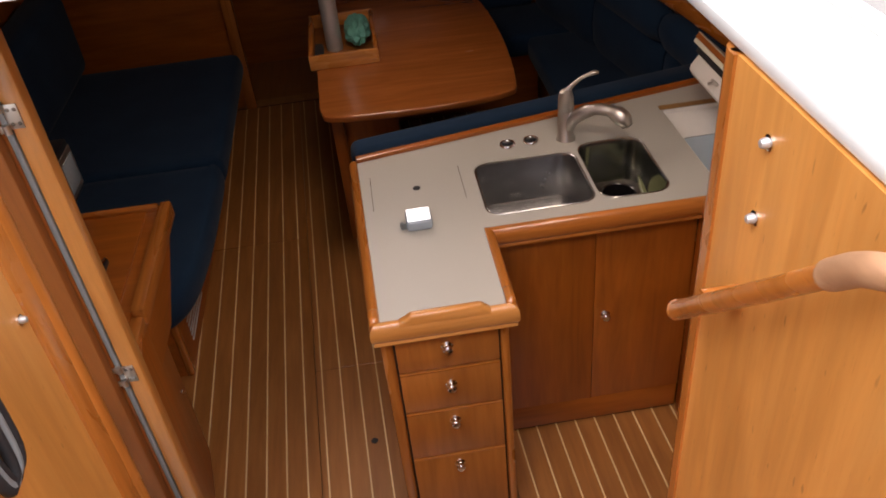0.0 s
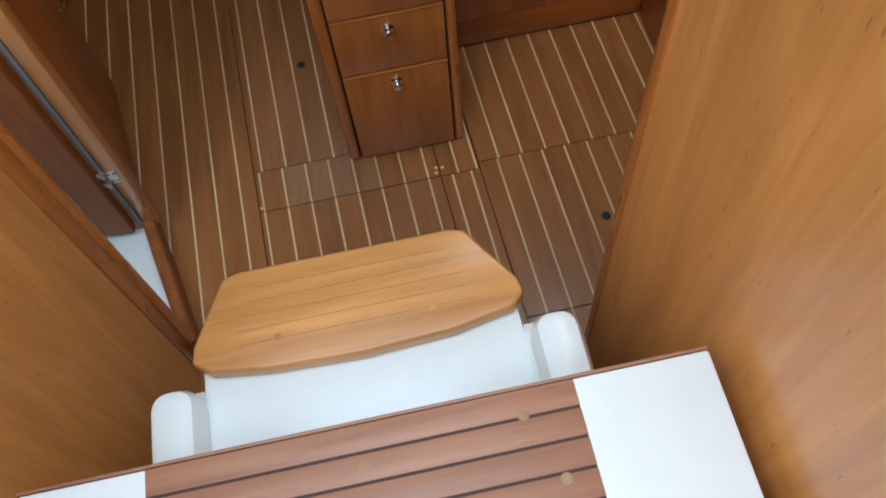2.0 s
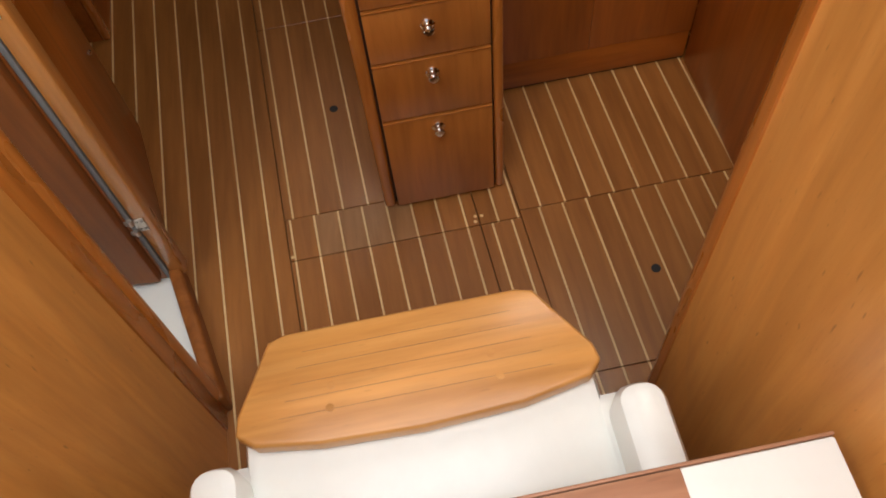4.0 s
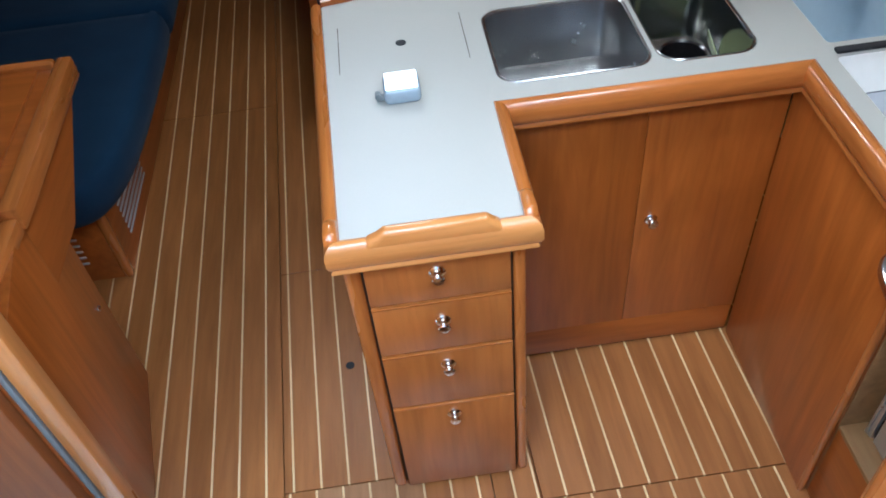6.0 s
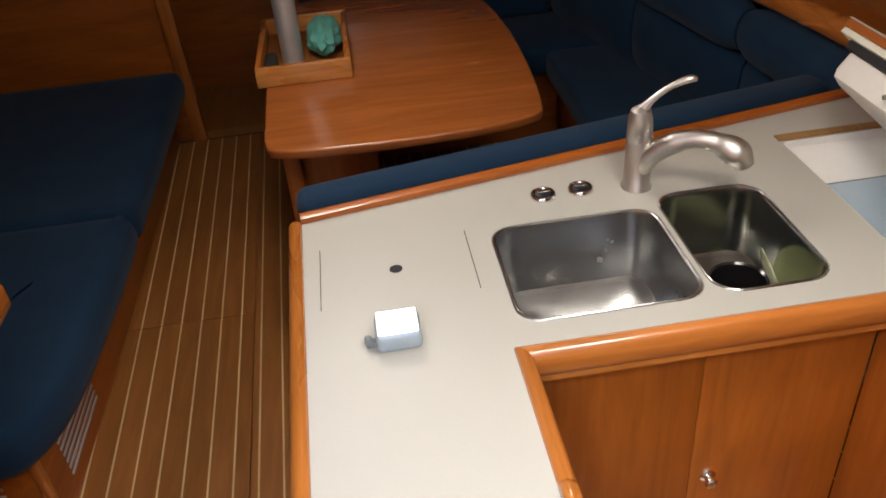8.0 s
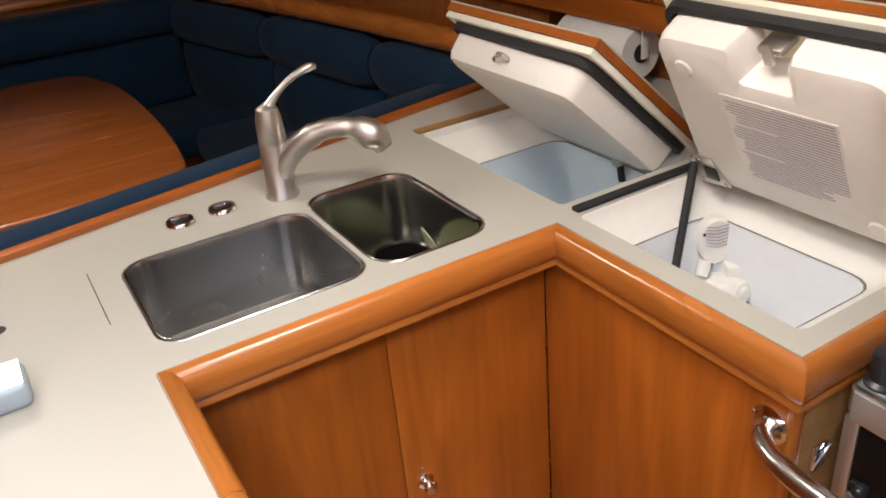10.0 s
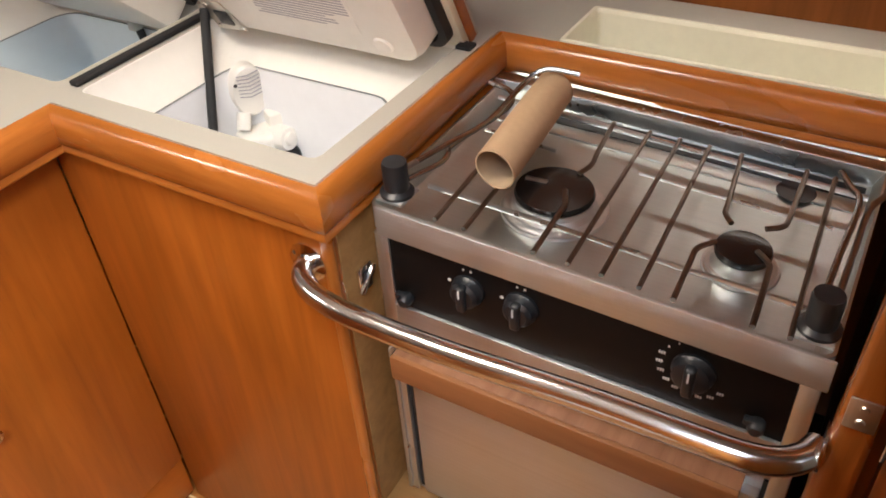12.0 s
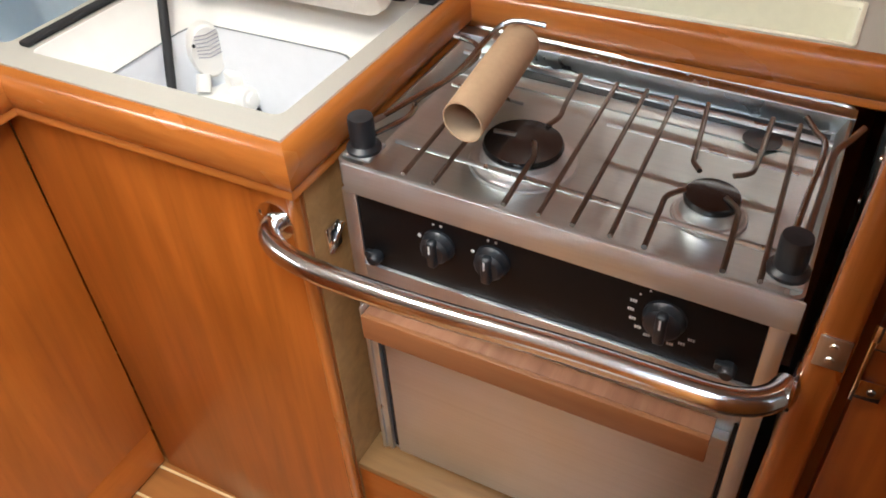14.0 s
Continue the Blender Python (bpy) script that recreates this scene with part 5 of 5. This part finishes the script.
part("tube", tube([(-0.09, 2.12, 0.0), (-0.09, 2.12, 1.918)], 0.038, 24), MAST, mp)
cl = bmesh.new()
bmesh.ops.create_icosphere(cl, subdivisions=4, radius=1.0)
for v in cl.verts:
    n = noise.noise(v.co * 2.3) * 0.22 + noise.noise(v.co * 6.0) * 0.10
    v.co = Vector((0.022 + v.co.x * 0.058 * (1 + n), 2.20 + v.co.y * 0.15 * (1 + n), 0.787 + v.co.z * 0.048 * (1 + n)))
single("folded_cloth", cl, TEAL, "crumpled teal cloth in the table box", "cloth")
single("dark_pouch", bx(-0.180, -0.140, 1.95, 2.10, 0.7385, 0.785, 0.012, 3), RUBBER, "small dark pouch in the table box", "pouch")

ps = thing("port_settee", "navy upholstered settee on a vented wooden base", "sofa", (-1.1, 1.7, 0))
part("base", bx(-1.70, -0.80, 0.865, 3.14, 0.0, 0.32, 0.006), W_Y, ps)
part("corner_post", soft(bx(-0.826, -0.797, 0.862, 0.892, 0.0, 0.3205), 0.009, 3), E_Z, ps)


def cushion(rings, parent, name="seat_cushion"):
    """A soft pad over a plan outline; rings: height and inset of the outline."""
    outline, levels = rings
    cx = sum(p[0] for p in outline) / len(outline)
    cy = sum(p[1] for p in outline) / len(outline)
    out = []
    for z, g in levels:
        ring = []
        for i, (x, y) in enumerate(outline):
            (xa, ya), (xb, yb) = outline[i - 1], outline[(i + 1) % len(outline)]
            d = Vector((xb - xa, yb - ya)).normalized()
            n = Vector((-d.y, d.x))
            if n.dot(Vector((cx - x, cy - y))) < 0:
                n = -n
            sag = 0.0 if z > 0.445 else 0.004 * noise.noise(Vector((x * 3, y * 3, z * 8)))
            ring.append((x + n.x * g, y + n.y * g, z + sag))
        out.append(ring)
    top = out[-1]
    for k, h in ((0.93, 0.002), (0.75, 0.004), (0.4, 0.0045), (0.1, 0.0045)):
        out.append([(cx + (x - cx) * k, cy + (y - cy) * k, z + h) for x, y, z in top])
    return part(name, loft(out), BLUE, parent)


PAD = ((0.322, 0.030), (0.332, 0.012), (0.352, 0.002), (0.385, -0.004), (0.420, 0.002), (0.440, 0.009), (0.449, 0.017), (0.4545, 0.026))
END = [(p.x, p.y) for p in curve_points([(-1.60, 1.718, 0), (-1.60, 1.20, 0), (-1.58, 0.80, 0), (-1.52, 0.752, 0), (-1.20, 0.745, 0), (-0.92, 0.742, 0), (-0.82, 0.744, 0), (-0.760, 0.775, 0), (-0.715, 0.850, 0), (-0.685, 0.97, 0), (-0.668, 1.15, 0), (-0.660, 1.40, 0), (-0.660, 1.66, 0), (-0.672, 1.708, 0), (-0.72, 1.720, 0), (-1.1, 1.720, 0), (-1.5, 1.720, 0)], 5)]
cushion((END, PAD), ps)
cushion(([(x, y) for x, y in rrect(-1.60, -0.658, 1.724, 2.95, 0.05, 6)], PAD), ps)
for y0, y1 in ((0.90, 1.9), (1.904, 3.0)):
    part("backrest", bx(-1.70, -1.50, y0, y1, 0.452, 0.92, 0.07, 6), BLUE, ps)
for k in range(6):
    part("vent_slat", bx(-0.7998, -0.7955, 0.99, 1.29, 0.072 + 0.024 * k, 0.080 + 0.024 * k, 0.001), VENT, ps, "pale grey vent slat")
for k in range(5):
    part("vent_slat", bx(-1.10, -0.905, 0.8605, 0.8648, 0.082 + 0.026 * k, 0.090 + 0.026 * k, 0.001), VENT, ps, "pale grey vent slat")
vb = thing("fore_berth", "beige covered berth in the fore cabin", "bed", (-0.3, 4.2, 0))
part("base", bx(-1.5, 1.3, 3.85, 5.18, 0.0, 0.72), W_X, vb)
part("mattress", bx(-1.5, 1.3, 3.80, 5.18, 0.721, 0.86, 0.04, 4), MATTR, vb)
part("bedding", turned(bx(-0.7, 0.1, 4.0, 4.6, 0.861, 1.0, 0.06, 4), Matrix.Identity(4)), BLUE, vb)
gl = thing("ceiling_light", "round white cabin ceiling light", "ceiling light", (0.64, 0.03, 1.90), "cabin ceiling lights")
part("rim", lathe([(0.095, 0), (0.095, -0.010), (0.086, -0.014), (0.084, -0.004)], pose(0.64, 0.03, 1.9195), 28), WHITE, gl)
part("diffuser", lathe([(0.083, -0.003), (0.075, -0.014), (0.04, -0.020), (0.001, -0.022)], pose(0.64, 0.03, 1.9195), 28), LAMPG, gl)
# unseen fitting added above the saloon fill lamp
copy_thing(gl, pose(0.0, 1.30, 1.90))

# ---- cabin sole: teak boards and holly inlays ----
SKEW = 0.036
PORT = [-0.5515 + 0.070 * k for k in range(-17, 12)]
STBD = [0.3265 + 0.0685 * k for k in range(19)]
HATCH_A = [-0.2815 + 0.0669 * k for k in range(8)]
HATCH_B = [0.389 + 0.065 * k for k in range(9)] + [0.979, 1.045, 1.11]
REGIONS = [(-1.72, -0.2955, -0.72, 1.69, PORT), (-1.72, -0.2955, 1.69, 3.16, PORT),
           (-0.2955, 0.222, -0.72, -0.108, HATCH_A), (-0.2955, 0.222, -0.108, 0.028, HATCH_A), (-0.2955, 0.222, 0.028, 0.78, PORT), (-0.2955, 0.222, 0.78, 3.16, PORT),
           (0.222, 0.335, -0.72, -0.108, [0.2545, 0.308]), (0.222, 0.335, -0.108, 3.16, [0.2725, 0.3265]),
           (0.335, 1.55, -0.72, -0.58, HATCH_B), (0.335, 1.55, -0.58, -0.086, HATCH_B), (0.335, 1.55, -0.086, 3.16, STBD)]
cache = {}


def board(name, w, l, top, bev, material, x, y):
    key = (name, w, l, material.name)
    if key not in cache:
        me = bpy.data.meshes.new(name)
        q = bx(-w / 2, w / 2, -l / 2, l / 2, -0.014, top, bev, 1)
        for v in q.verts:
            v.co.x -= SKEW * v.co.y
        q.to_mesh(me)
        q.free()
        me.materials.append(material)
        cache[key] = me
    ob = new(name, cache[key])
    ob.location = (x - SKEW * y, y, 0)
    ob.parent = floor


for x0, x1, y0, y1, stripes in REGIONS:
    inner = [x for x in stripes if x0 + 0.006 < x < x1 - 0.006]
    stops = [x0] + inner + [x1]
    for a, b in zip(stops, stops[1:]):
        ga = 0.0012 if a == x0 else 0.0027
        gz = 0.0012 if b == x1 else 0.0027
        board("floorboard", round(b - a - ga - gz, 4), round(y1 - y0 - 0.003, 4), 0.0, 0.0007, DECK_W if y0 == -0.108 and y1 < 0.1 and -0.22 < a < 0.0 else DECK, (a + ga + b - gz) / 2, (y0 + y1) / 2)
    for x in inner:
        board("inlay_strip", 0.0054, round(y1 - y0 - 0.003, 4), -0.0002, 0.0, HOLLY, x, (y0 + y1) / 2)
for x, y in ((-0.116, 0.394), (-0.027, -0.368), (0.637, -0.339)):
    part("finger_hole", lathe([(0.0125, 0.0), (0.0125, 0.0012), (0.0100, 0.0014), (0.001, 0.0013)], pose(x, y, 0.0), 18), RUBBER, floor, "black finger hole")
for x, y in ((0.215, -0.095), (0.235, -0.080), (-0.285, -0.095), (0.218, -0.078)):
    part("screw_plug", lathe([(0.005, 0), (0.005, 0.0006), (0.0005, 0.0008)], pose(x, y, 0.0), 10), HOLLY, floor)
